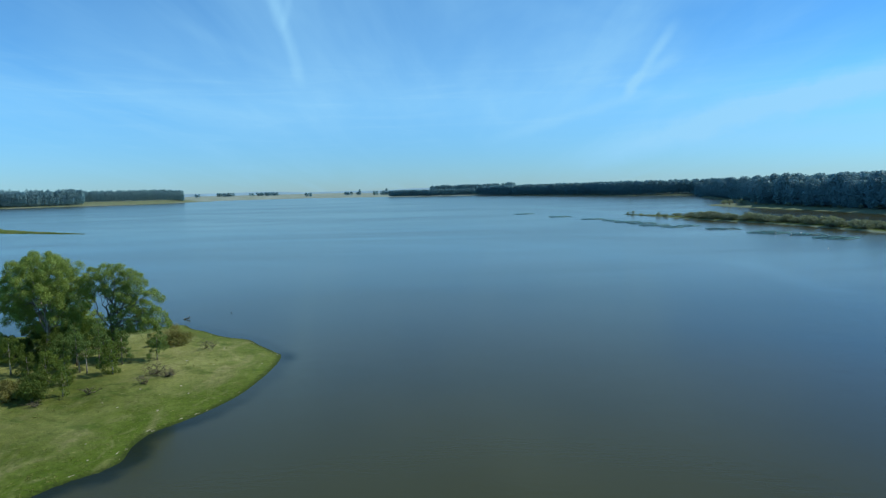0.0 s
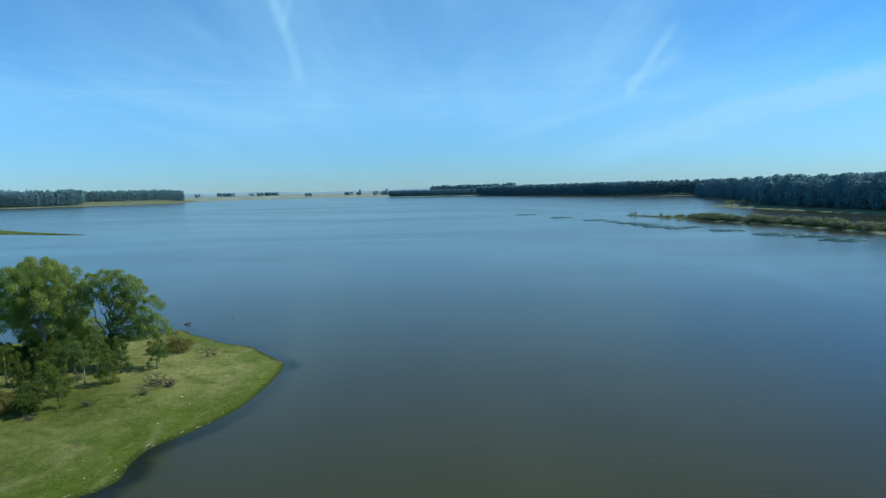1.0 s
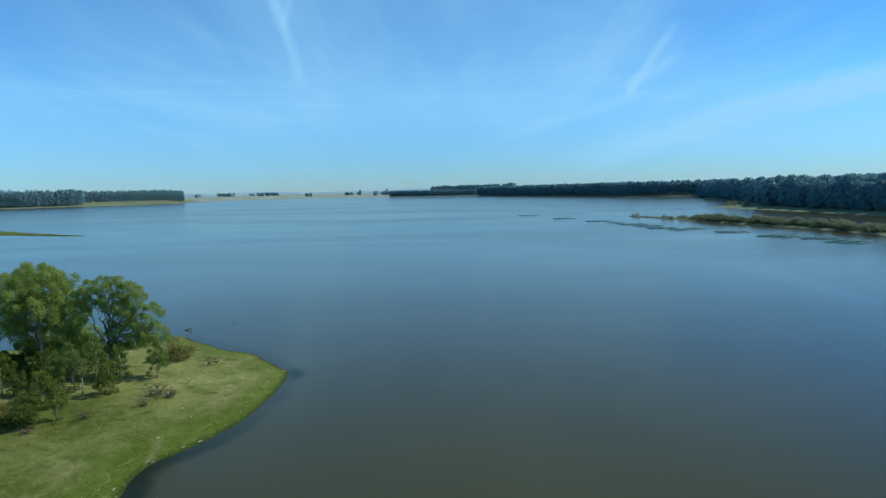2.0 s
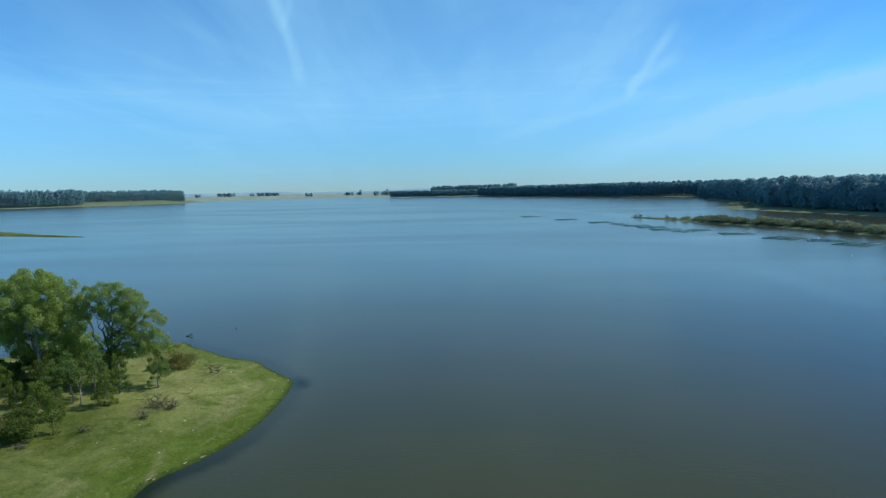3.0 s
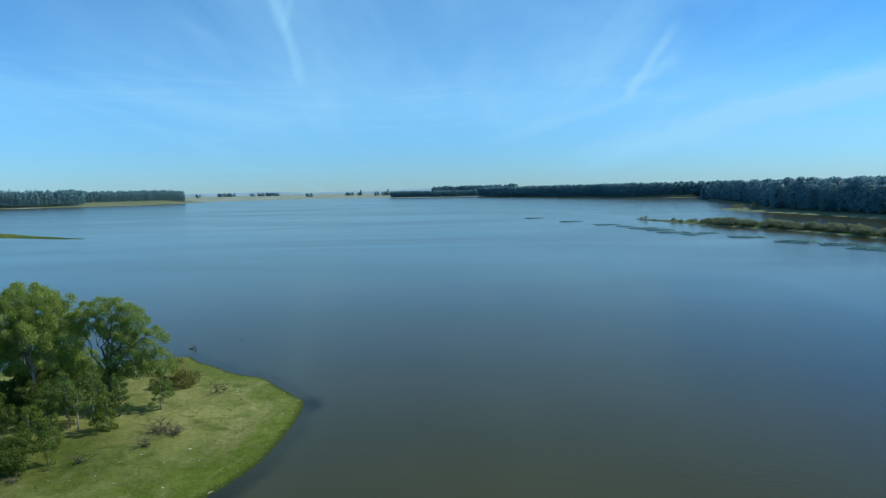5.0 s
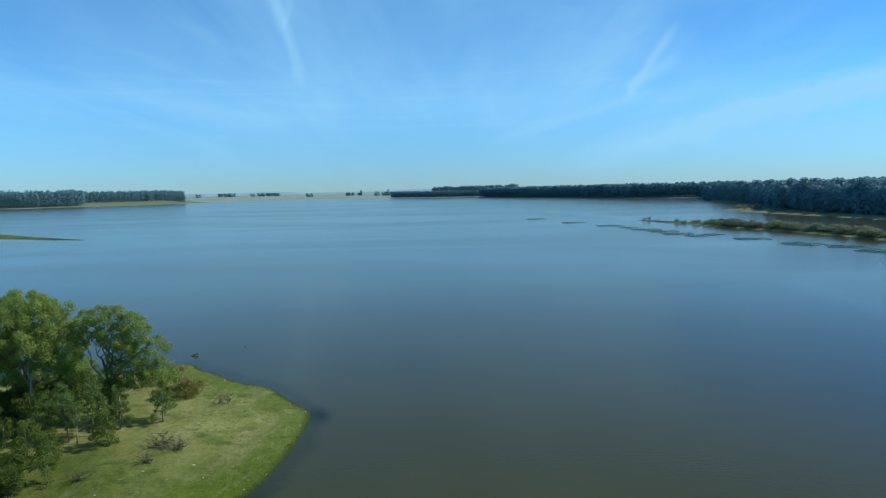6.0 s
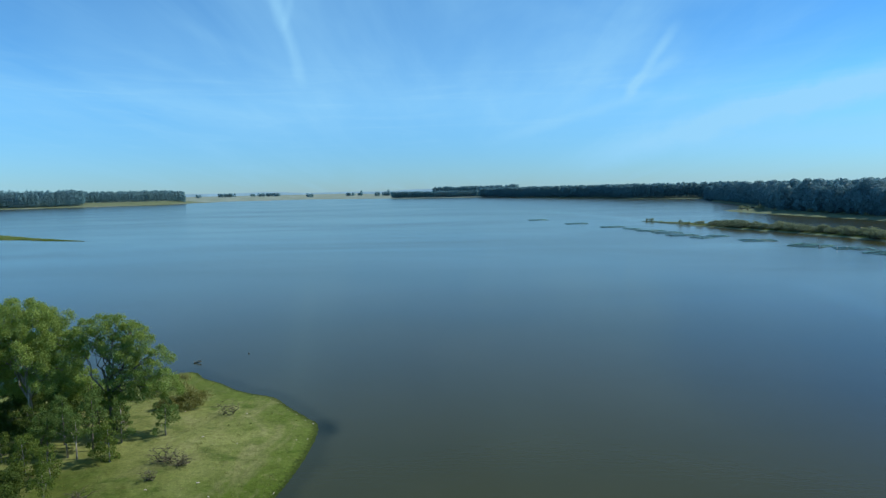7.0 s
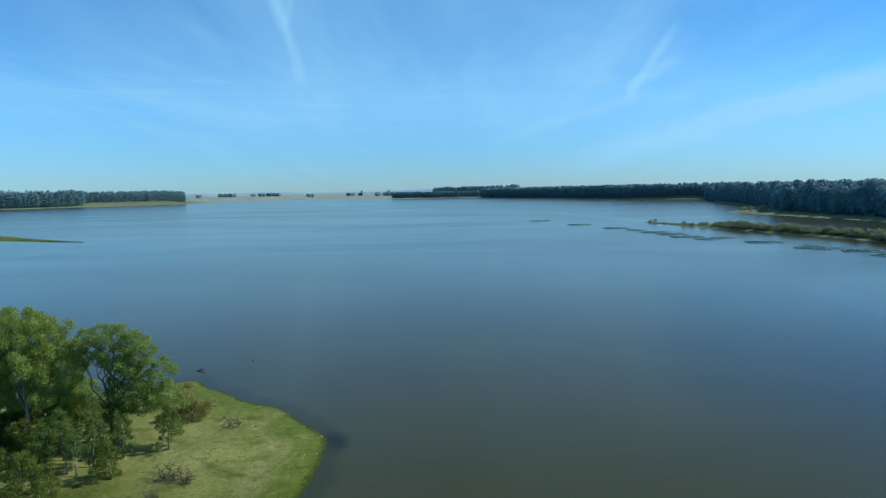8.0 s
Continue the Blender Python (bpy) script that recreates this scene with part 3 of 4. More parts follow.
sapling((-38.6, 57.4), 4.0, 1.3, LEAF_BLUE, "broad young tree in the shade of the gums", 26, 0.34, BARK_GREY)
sapling((-31.4, 59.4), 3.1, 1.35, LEAF_BLUE, "lone small bluish tree on open grass", 27, 0.2)
sapling((-38.3, 52.6), 2.9, 1.5, LEAF_OLIVE, "leafy low tree at the edge of the grove", 28, 0.1)
sapling((-41.6, 54.6), 2.2, 1.2, LEAF_DARK, "dark leafy low tree at the edge of the grove", 19, 0.1)
sapling((-41.9, 57.8), 3.0, 1.4, LEAF_DARK, "dark leafy young tree beside the gum's trunk", 18, 0.1, BARK_GREY)
sapling((-35.6, 51.4), 2.4, 1.0, LEAF_OLIVE, "leafy low tree at the edge of the grove", 20, 0.12)
sapling((-43.6, 55.0), 3.6, 1.4, LEAF_OLIVE, "yellow-green young tree at the edge of the grove", 29, 0.28)
sapling((-46.5, 55.5), 4.0, 1.5, LEAF_OLIVE, "yellow-green young tree at the edge of the grove", 30, 0.25)
sapling((-43.4, 66.4), 3.6, 1.7, LEAF_BIG, "dark leafy young tree behind the gums", 47, 0.15, BARK_GREY)
sapling((-40.8, 59.8), 3.8, 1.5, LEAF_DARK, "dark leafy young tree beside the gum's trunk", 48, 0.12, BARK_GREY)
sapling((-38.9, 62.2), 4.2, 1.1, LEAF_BLUE, "broad young tree in the shade of the gums", 49, 0.2, BARK_GREY)
sapling((-41.2, 64.8), 4.0, 1.6, LEAF_BIG, "dark leafy young tree behind the gums", 50, 0.15, BARK_GREY)
sapling((-36.2, 60.6), 3.6, 1.2, LEAF_OLIVE, "bushy young tree below the leaning gum", 51, 0.12, BARK_GREY)
sapling((-34.2, 48.6), 2.5, 0.95, LEAF_OLIVE, "leafy young tree with pale stem beside dark shrubs", 31, 0.2)
for i, (x, y, t, w) in enumerate(((-47.6, 58.4, 3.2, 1.6), (-41.9, 62.6, 3.6, 1.5), (-45.8, 63.6, 3.4, 1.7))):
    sapling((x, y), t, w, (LEAF_BIG, LEAF_OLIVE, LEAF_DARK)[i % 3], "leafy young tree crowded among others under the gums", 130 + i, 0.14, BARK_GREY)
shrub((-35.9, 47.3), 1.9, 1.3, LEAF_DARK, "dense dark rounded shrub on the grass", 32)
shrub((-38.6, 47.9), 1.8, 1.4, LEAF_BROWN, "brownish half-bare shrub beside a dark one", 33)
shrub((-37.2, 49.6), 1.9, 1.3, LEAF_DARK, "dense dark rounded shrub on the grass", 34)
shrub((-32.6, 66.6), 1.7, 1.8, LEAF_BROWN, "rounded brown-olive shrub near the far bank", 35, clumps=9, each=46, tight=0.5, twigs=8)
shrub((-34.4, 66.0), 1.2, 1.2, LEAF_BROWN, "low brown shrub in dry grass", 36)
for i, (x, y, t, w) in enumerate(((-42.6, 63.6, 1.9, 1.4), (-45.2, 59.4, 1.4, 1.2), (-47.4, 60.6, 2.0, 1.6), (-49.6, 58.6, 2.4, 1.8), (-49.8, 62.2, 2.6, 1.9), (-44.4, 67.0, 3.0, 2.0),
                                  (-48.8, 67.4, 3.2, 2.2), (-40.8, 66.6, 2.0, 1.7), (-47.2, 64.0, 2.4, 1.8))):
    shrub((x, y), t, w, LEAF_DARK, "shaded shrub under the grove", 110 + i, clumps=8)


def dead_shrub(at, tall, wide, seed, label, n=16):
    """A leafless fallen branch or bush: many forked dark twigs."""
    rng = np.random.default_rng(seed)
    z = height_at(*at) - 0.03
    top = new("dead_shrub")
    top.matrix_world = pose(at[0], at[1], z)
    tagged(top, label, "dead shrub")
    stem = bmesh.new()
    tube(stem, bent(rng, (-wide * 0.3, 0, 0), (wide * 0.35, 0.1, tall * 0.35), 4, 0.05), [0.07, 0.06, 0.05, 0.04, 0.03], 6)
    part("stem", stem, BARK_DEAD, top)
    for i in range(n):
        a = rng.uniform(0, 6.28)
        s = (rng.uniform(-0.3, 0.35) * wide, 0, rng.uniform(0, 0.3) * tall)
        e = (s[0] + math.cos(a) * wide * rng.uniform(0.3, 0.7), math.sin(a) * wide * 0.6, tall * rng.uniform(0.35, 1.0))
        bm = bmesh.new()
        line = bent(rng, s, e, 4, 0.12, 0.06)
        tube(bm, line, [0.026, 0.021, 0.016, 0.011, 0.006], 5)
        branch = part("branch", bm, BARK_DEAD, top)
        for _ in range(4):
            q = line[rng.integers(1, 4)]
            tip = (q[0] + rng.normal(0, 0.22 * wide), q[1] + rng.normal(0, 0.22 * wide), q[2] + rng.uniform(0.05, 0.3) * tall)
            bm = bmesh.new()
            tube(bm, bent(rng, q, tip, 2, 0.0, 0.08), [0.013, 0.010, 0.006], 4)
            part("twig", bm, BARK_DEAD, branch)
    return top


dead_shrub((-28.0, 64.4), 1.4, 2.0, 41, "bare dead branches lying in short grass", 14)
dead_shrub((-29.2, 54.5), 1.2, 1.8, 42, "low leafless grey-brown thorn bush on the grass", 26)
dead_shrub((-27.6, 54.1), 0.9, 1.7, 43, "low leafless grey-brown thorn bush on the grass", 22)
dead_shrub((-28.7, 51.6), 0.9, 1.1, 44, "small dead bush on open grass", 12)
dead_shrub((-32.0, 49.0), 0.9, 1.1, 45, "small fallen branch on open grass", 10)
dead_shrub((-35.0, 46.2), 0.6, 1.0, 46, "small fallen branch below a shrub", 9)


def stalks(at, seed):
    """A clump of tall dry grass stalks."""
    rng = np.random.default_rng(seed)
    z = height_at(*at) - 0.03
    n = 150
    p = np.stack([rng.normal(0, 0.45, n), rng.normal(0, 0.35, n), np.zeros(n)], 1)
    tip = np.stack([rng.normal(0, 0.16, n), rng.normal(0, 0.16, n), rng.uniform(0.25, 0.8, n)], 1)
    a = rng.uniform(0, 6.28, n)
    s = np.stack([np.cos(a), np.sin(a), 0 * a], 1) * 0.02
    ob = new("dry_grass_clump", quads_mesh("dry_grass_clump", np.stack([p - s, p + s, p + tip + s * 0.4, p + tip - s * 0.4], 1), LEAF_STRAW))
    ob.matrix_world = pose(at[0], at[1], z)
    tagged(ob, "clump of tall dry straw-coloured grass near the bank", "grass clump", "dry grass clumps")


for i, (x, y) in enumerate(((-35.6, 71.8), (-36.6, 73.0), (-34.2, 70.2), (-36.8, 69.4), (-37.6, 76.2))):
    stalks((x, y), 130 + i)


# ---- forests ----
def canopy(rng, lobes, per, size, spread=0.4):
    """Leaf sprays over the outer faces of rounded lobes, as n x 4 x 3 corners; per: sprays per square metre."""
    quads = []
    for cx, cy, cz, rx, ry, rz in lobes:
        n = int(per * 4.2 * (rx * ry + ry * rz + rx * rz))
        d = rng.normal(size=(n, 3))
        d[:, 2] += 0.35
        d /= np.linalg.norm(d, axis=1, keepdims=True)
        p = np.array((cx, cy, cz)) + d * np.array((rx, ry, rz)) * rng.uniform(0.92, 1.04, (n, 1))
        quads.append(leaves(rng, p, d + np.array((0, 0, 0.10)), size, size * 0.66, 0.0, spread))
    return np.concatenate(quads)


def forest_lobes(rng, tall, wide, n):
    """Rounded boughs of a broad forest tree, in leaf from near the ground to the domed top."""
    lobes = [(0, 0, tall * 0.88, wide * 0.55, wide * 0.55, tall * 0.10), (0, 0, tall * 0.48, wide * 0.92, wide * 0.92, tall * 0.44)]
    for i in range(n):
        f = (i + rng.uniform(0, 1)) / n
        a = i * 2.4 + rng.uniform(-0.5, 0.5)
        s = wide * rng.uniform(0.36, 0.56)
        r = wide * (0.66 * math.sin(math.pi * (0.22 + 0.66 * f)))
        lobes.append((math.cos(a) * r, math.sin(a) * r, tall * (0.12 + 0.74 * f), s, s, s * rng.uniform(0.9, 1.5)))
    return lobes


def forest_tree(name, label, tall, wide, leaf, seed):
    rng = np.random.default_rng(seed)
    top = new(name)
    tagged(top, label, "tree")
    bm = bmesh.new()
    tube(bm, [(0, 0, 0), (0.2, 0, tall * 0.3), (0, 0.2, tall * 0.6), (0, 0, tall * 0.85)], [0.32, 0.22, 0.15, 0.06], 8)
    part("trunk", bm, BARK_GREY, top)
    part("crown", quads_mesh("crown", canopy(rng, forest_lobes(rng, tall, wide, 16), 1.5, 1.1, 0.42), leaf), leaf, top)
    return top


def spread_along(line, gap, rows, row_gap, side, seed):
    """Jittered places in rows behind a line; side is the way the rows go."""
    rng = np.random.default_rng(seed)
    p = spline(line, 12)
    long = np.concatenate([[0], np.cumsum(np.linalg.norm(np.diff(p, axis=0), axis=1))])
    side = np.array(side, float) / np.linalg.norm(side)
    out = []
    for r in range(rows):
        for s in np.arange(0, long[-1], gap):
            q = s + rng.uniform(-0.4, 0.4) * gap
            out.append((r, *(np.array([np.interp(q, long, p[:, 0]), np.interp(q, long, p[:, 1])]) + side * (r * row_gap + rng.uniform(-0.35, 0.35) * row_gap))))
    return out


EDGE_EAST = [(360, 880), (328, 765), (299, 650), (277, 560), (254, 500), (232, 452), (232, 400), (235, 350), (236, 290), (240, 220)]
KINDS = [forest_tree("forest_tree", "tall dark green forest tree at the wooded shore", t, w, LEAF_FOREST_HAZE, 60 + i) for i, (t, w) in enumerate(((18.0, 5.6), (19.2, 6.2), (16.6, 6.0), (15.2, 5.2)))]
rng = np.random.default_rng(5)
spots = spread_along(EDGE_EAST, 6.6, 2, 6.0, (1, -0.1), 6)
for i, (r, x, y) in enumerate(spots):
    m = pose(x, y, height_at(x, y) - 0.2, 0, 0, rng.uniform(0, 360)) @ Matrix.Diagonal((1, 1, rng.uniform(0.85, 1.12), 1))
    if i < 4:
        KINDS[i].matrix_world = pose(x, y, height_at(x, y) - 0.2)
        tagged(KINDS[i], group="trees of the east wood")
    else:
        copy_thing(KINDS[i % 4], m)


def woods(name, label, places, tall, wide, leaf, seed, per, size, boughs=3):
    """Far woods, one mesh: for each place a trunk and a crown of rounded boughs with an uneven outline."""
    rng = np.random.default_rng(seed)
    quads = []
    places = np.array(places, float)
    ground = land_height(places[:, 0], places[:, 1])
    for (x, y), z in zip(places, ground):
        h, w = tall * rng.uniform(0.84, 1.06), wide * rng.uniform(0.8, 1.25)
        quads.append(canopy(rng, forest_lobes(rng, h, w, boughs), per, size, 0.36) + np.array((x, y, z)))
        foot, t = np.array((x, y, z - 0.3)), np.array((0, 0, h * 0.55))
        for s in ((0.25, 0, 0), (0, 0.25, 0)):
            s = np.array(s)
            quads.append(np.stack([foot - s, foot + s, foot + t + s * 0.6, foot + t - s * 0.6])[None])
    return tagged(new(name, quads_mesh(name, np.concatenate(quads), leaf)), label, "woods", kind="stuff")


back = [(x, y) for _, x, y in spread_along([(p[0] + 13, p[1]) for p in EDGE_EAST], 6.0, 5, 7.5, (1, -0.1), 8)]
woods("east_woods", "dense dark green eucalyptus wood behind the shore", back, 19.6, 5.0, LEAF_FOREST_HAZE, 71, 0.34, 2.1, 5)
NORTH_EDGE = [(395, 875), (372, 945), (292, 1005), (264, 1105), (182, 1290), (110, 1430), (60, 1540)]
woods("north_woods", "dark plantation wood along the far shore", [(x, y) for _, x, y in spread_along(NORTH_EDGE, 4.6, 4, 7, (0.75, 0.6), 9)], 22.5, 4.6, LEAF_FAR_HAZE, 72, 0.27, 2.7)
woods("north_woods", "far plantation wood with an even top", [(x, y) for _, x, y in spread_along([(60, 1580), (-60, 1600), (-130, 1660), (-190, 1720)], 5, 3, 9, (0.1, 1), 10)], 17, 4.6, LEAF_FAR_HAZE, 73, 0.26, 2.8)
woods("north_woods", "far plantation wood with an even top", [(x, y) for _, x, y in spread_along([(160, 1640), (60, 1780), (-80, 1960)], 6, 3, 9, (0.5, 1), 14)], 30, 5.0, LEAF_FAR_HAZE, 74, 0.2, 3.0)
woods("west_woods", "even-topped plantation wood on the low west shore", [(x, y) for _, x, y in spread_along([(-1080, 1096), (-890, 1176), (-800, 1266)], 4.2, 4, 8, (-0.5, 0.85), 11)], 33, 4.6, LEAF_FAR_HAZE, 75, 0.26, 2.0)
woods("west_woods", "even-topped plantation wood on the low west shore", [(x, y) for _, x, y in spread_along([(-870, 1340), (-800, 1400), (-730, 1485), (-700, 1525)], 4.2, 4, 8, (-0.5, 0.85), 12)], 27, 4.6, LEAF_FAR_HAZE, 76, 0.26, 2.0)


def far_clump(px, half, tall, dist, seed, n):
    """A small wood far out on the plain, at a bearing."""
    rng = np.random.default_rng(seed)
    pts = [(dist * (px + rng.uniform(-half, half)), dist + rng.uniform(-15, 15)) for _ in range(n)]
    woods("plain_trees", "small clump of trees far off on the flat plain", pts, tall, 6, LEAF_FAR_HAZE, seed, 0.2, 2.8)


far_clump(-0.436, 0.004, 15, 2500, 81, 3)
far_clump(-0.389, 0.014, 17, 2700, 82, 16)
far_clump(-0.318, 0.026, 15, 2700, 83, 26)
far_clump(-0.247, 0.007, 16, 2500, 84, 5)
far_clump(-0.171, 0.014, 16, 2900, 85, 14)
far_clump(-0.159, 0.003, 27, 2900, 86, 2)
far_clump(-0.120, 0.015, 17, 2400, 87, 14)
far_clump(-0.113, 0.001, 30, 2400, 88, 1)


def ridge():
    """Hills at the edge of sight, beyond the plain, haze mixed into their blue."""
    bm = bmesh.new()
    rows = []
    for i in range(121):
        a = radians(-60 + i)
        x, y = 4700 * math.sin(a), 4700 * math.cos(a)
        h = 24 + 5 * math.sin(i * 0.35) + 3 * math.sin(i * 0.9 + 1)
        rows.append([bm.verts.new((x * s, y * s, z)) for s, z in ((1.0, 0.2), (1.006, h * 0.75), (1.016, h), (1.04, 0.2))])
    for a, b in zip(rows, rows[1:]):
        for q in range(3):
            bm.faces.new((a[q], a[q + 1], b[q + 1], b[q])).smooth = True
    me = bpy.data.meshes.new("backdrop")
    bm.to_mesh(me)
    bm.free()
    me.materials.append(RIDGE_HAZE)
    tagged(new("backdrop", me), "low hazy blue hills beyond the plain", "hills", kind="structure")


ridge()


# ---- spits in the lake ----
def spit(name, label, line, widths, crest, dry_rim=False):
    """A low grassy bar along a line, sloping into the water on both sides."""
    p = spline(line, 16)
    w = np.interp(np.linspace(0, 1, len(p)), np.linspace(0, 1, len(widths)), widths)
    way = np.gradient(p, axis=0)
    way /= np.linalg.norm(way, axis=1, keepdims=True)
    nrm = np.stack([-way[:, 1], way[:, 0]], 1)
    cuts = np.linspace(-1, 1, 15)
    bm = bmesh.new()
    rows = []
    for i, (q, n, wide) in enumerate(zip(p, nrm, w)):
        wob = 1 + 0.16 * math.sin(i * 0.9) + 0.1 * math.sin(i * 2.3)
        rows.append([bm.verts.new((q[0] + n[0] * c * wide * wob, q[1] + n[1] * c * wide * wob, crest * min(1, wide / 3) * (1 - c * c) ** 0.6 - 0.35 * abs(c) ** 5 + 0.05 * math.sin(i * 1.7 + c * 9))) for c in cuts])
    for a, b in zip(rows, rows[1:]):
        for j in range(len(cuts) - 1):
            bm.faces.new((a[j], b[j], b[j + 1], a[j + 1])).smooth = True
    me = bpy.data.meshes.new(name)
    bm.normal_update()
    bm.to_mesh(me)
    bm.free()
    me.attributes.new("shore", "FLOAT", "POINT").data.foreach_set("value", np.full(len(me.vertices), 3.2, np.float32))
    rim = np.tile(0.75 * np.clip((np.abs(cuts) - 0.55) / 0.3, 0, 1), len(p)) if dry_rim else np.zeros(len(me.vertices))
    me.attributes.new("dry", "FLOAT", "POINT").data.foreach_set("value", rim.astype(np.float32))
    me.materials.append(GROUND)
    return tagged(new(name, me), label, "spit", kind="structure")


BAR = [(103, 362), (112, 338), (120.5, 312), (127, 290), (136, 266), (143, 238), (147, 208), (150, 170), (165, 120), (225, 60)]
spit("ground_bar", "narrow scrub-covered grassy bar in the lake", BAR, (0.5, 3.0, 6.0, 6.2, 6.2, 6.2, 6.4, 7, 8, 10), 0.7, True)
spit("ground_spit", "low bright green grass spit in the lake", [(-182, 287), (-198, 294), (-222, 306), (-255, 322), (-310, 350), (-420, 380)], (0.5, 2, 4, 12, 20, 25), 0.6)

# scrub on the bar
def scrub_bush(tall, wide, seed):
    """A many-stemmed lakeside bush of small rounded sprays."""
    rng = np.random.default_rng(seed)
    top = tagged(new("shrub"), "grey-green scrub bush on the grassy bar", "shrub")
    lobes = []
    for i in range(9):
        a, f = i * 2.4 + rng.uniform(-0.4, 0.4), math.sqrt((i + 0.5) / 9)
        r = wide * rng.uniform(0.30, 0.46)
        h = tall * (0.80 - 0.45 * f) * rng.uniform(0.8, 1.15)
        foot = (math.cos(a) * wide * 0.16, math.sin(a) * wide * 0.16, 0.0)
        lobes.append((math.cos(a) * wide * 0.72 * f, math.sin(a) * wide * 0.72 * f, h, r, r, r * 0.8))
        bm = bmesh.new()
        tube(bm, bent(rng, foot, lobes[-1][:3], 3, 0.05, 0.04), [0.06, 0.05, 0.035, 0.02], 5)
        part("stem", bm, BARK_GREY, top)
    part("crown", quads_mesh("crown", canopy(rng, lobes, 4.0, 0.46, 0.6), LEAF_SCRUB), LEAF_SCRUB, top)
    return top


SCRUB = [scrub_bush(t, w, 90 + i) for i, (t, w) in enumerate(((4.0, 2.4), (3.3, 2.6), (4.6, 2.3)))]
rng = np.random.default_rng(15)
line = spline(BAR, 16)
for i, ob in enumerate(SCRUB):
    ob.matrix_world = pose(*line[60 + 9 * i], 0.35)
    tagged(ob, group="scrub on the bar")
for i in range(24, 112):
    for _ in range(2 if i > 36 else 1):
        q = line[i] + rng.normal(0, 2.2, 2)
        s = rng.uniform(0.6, 1.1) * min(1.0, 0.4 + (i - 24) / 30)
        copy_thing(SCRUB[rng.integers(3)], pose(q[0], q[1], 0.35, 0, 0, rng.uniform(0, 360)) @ Matrix.Diagonal((s * 1.4, s * 1.4, s, 1)))
for x, y, s in ((104.5, 357.5, 0.55), (106, 354, 0.7), (109, 347, 0.4), (112.5, 327, 0.75), (114.5, 322, 0.6)):
    copy_thing(SCRUB[0], pose(x, y, -0.1, 0, 0, x * 40) @ Matrix.Diagonal((s, s, s, 1)))
# bushes along the east bank
for i in range(26):
    y = 485 - i * 8.5 + rng.uniform(-3, 3)
    x = np.interp(y, [250, 350, 400, 450, 485], [236, 226, 222, 214, 214]) + rng.uniform(-3, 6)
    s = rng.uniform(0.4, 1.5 if i < 6 else 0.8)
    copy_thing(SCRUB[i % 3], pose(x, y, height_at(x, y) - 0.1, 0, 0, i * 77) @ Matrix.Diagonal((s, s, s, 1)))


# ---- fish cages ----
def box(bm, lo, hi):
    made = bmesh.ops.create_cube(bm, size=1.0)["verts"]
    for v in made:
        v.co = Vector([lo[i] + (v.co[i] + 0.5) * (hi[i] - lo[i]) for i in range(3)])


def fish_raft(at, turn, cols, rows, cell=5.6, white=0):
    """A floating raft of square net cages: collar pipes, decks, net rails on posts, drums."""
    top = new("fish_cage_raft")
    top.matrix_world = pose(at[0], at[1], 0.0, 0, 0, turn)
    tagged(top, "dark teal floating fish cage raft with net rails", "fish cage", "fish cage rafts")
    W, D = cols * cell, rows * cell

    def beam(x0, y0, x1, y1, lift):
        side = Vector((y1 - y0, x0 - x1, 0)).normalized() * 0.11
        for s in (-1, 1):
            bm = bmesh.new()
            tube(bm, [(x0 + s * side.x, y0 + s * side.y, 0.05 + lift), (x1 + s * side.x, y1 + s * side.y, 0.05 + lift)], [0.06, 0.06], 8)
            part("collar_pipe", bm, PIPE, top)
        bm = bmesh.new()
        box(bm, (min(x0, x1) - abs(side.x), min(y0, y1) - abs(side.y), 0.15 + lift), (max(x0, x1) + abs(side.x), max(y0, y1) + abs(side.y), 0.19 + lift))
        part("deck", bm, PIPE, top)

    for i in range(cols + 1):
        x = -W / 2 + i * cell
        beam(x, -D / 2 - 0.3, x, D / 2 + 0.3, 0.0)
    for j in range(rows + 1):
        y = -D / 2 + j * cell
        beam(-W / 2 - 0.3, y, W / 2 + 0.3, y, 0.05)
    for i in range(cols):
        for j in range(rows):
            x0, y0 = -W / 2 + i * cell + 0.3, -D / 2 + j * cell + 0.3
            x1, y1 = x0 + cell - 0.6, y0 + cell - 0.6
            bm = bmesh.new()
            tube(bm, [(x0, y0, 0.46), (x1, y0, 0.46), (x1, y1, 0.46), (x0, y1, 0.46), (x0, y0 + 0.02, 0.46)], [0.028] * 5, 5)
            part("net_rail", bm, RAIL, top)
            for px, py in ((x0, y0), (x1, y0), (x1, y1), (x0, y1)):
                bm = bmesh.new()
                tube(bm, [(px, py, 0.1), (px, py, 0.49)], [0.035, 0.03], 5)
                part("rail_post", bm, RAIL, top)
    for i in range(cols + 1):
        for j in range(rows + 1):
            bm = bmesh.new()
            x, y = -W / 2 + i * cell, -D / 2 + j * cell
            tube(bm, [(x - 0.45, y, 0.0), (x - 0.42, y, 0.0), (x + 0.42, y, 0.0), (x + 0.45, y, 0.0)], [0.10, 0.13, 0.13, 0.10], 10)
            part("drum", bm, DRUM, top)
    for i in range(white):
        bm = bmesh.new()
        x, y = -W / 2 + (i * 0.37 % 1) * W, -D / 2 + (i % (rows + 1)) * cell
        tube(bm, [(x, y, 0.2), (x, y, 0.24), (x, y, 0.55), (x, y, 0.6)], [0.16, 0.22, 0.22, 0.16], 10)
        part("float", bm, FLOAT, top, "white plastic float barrel")
    return top


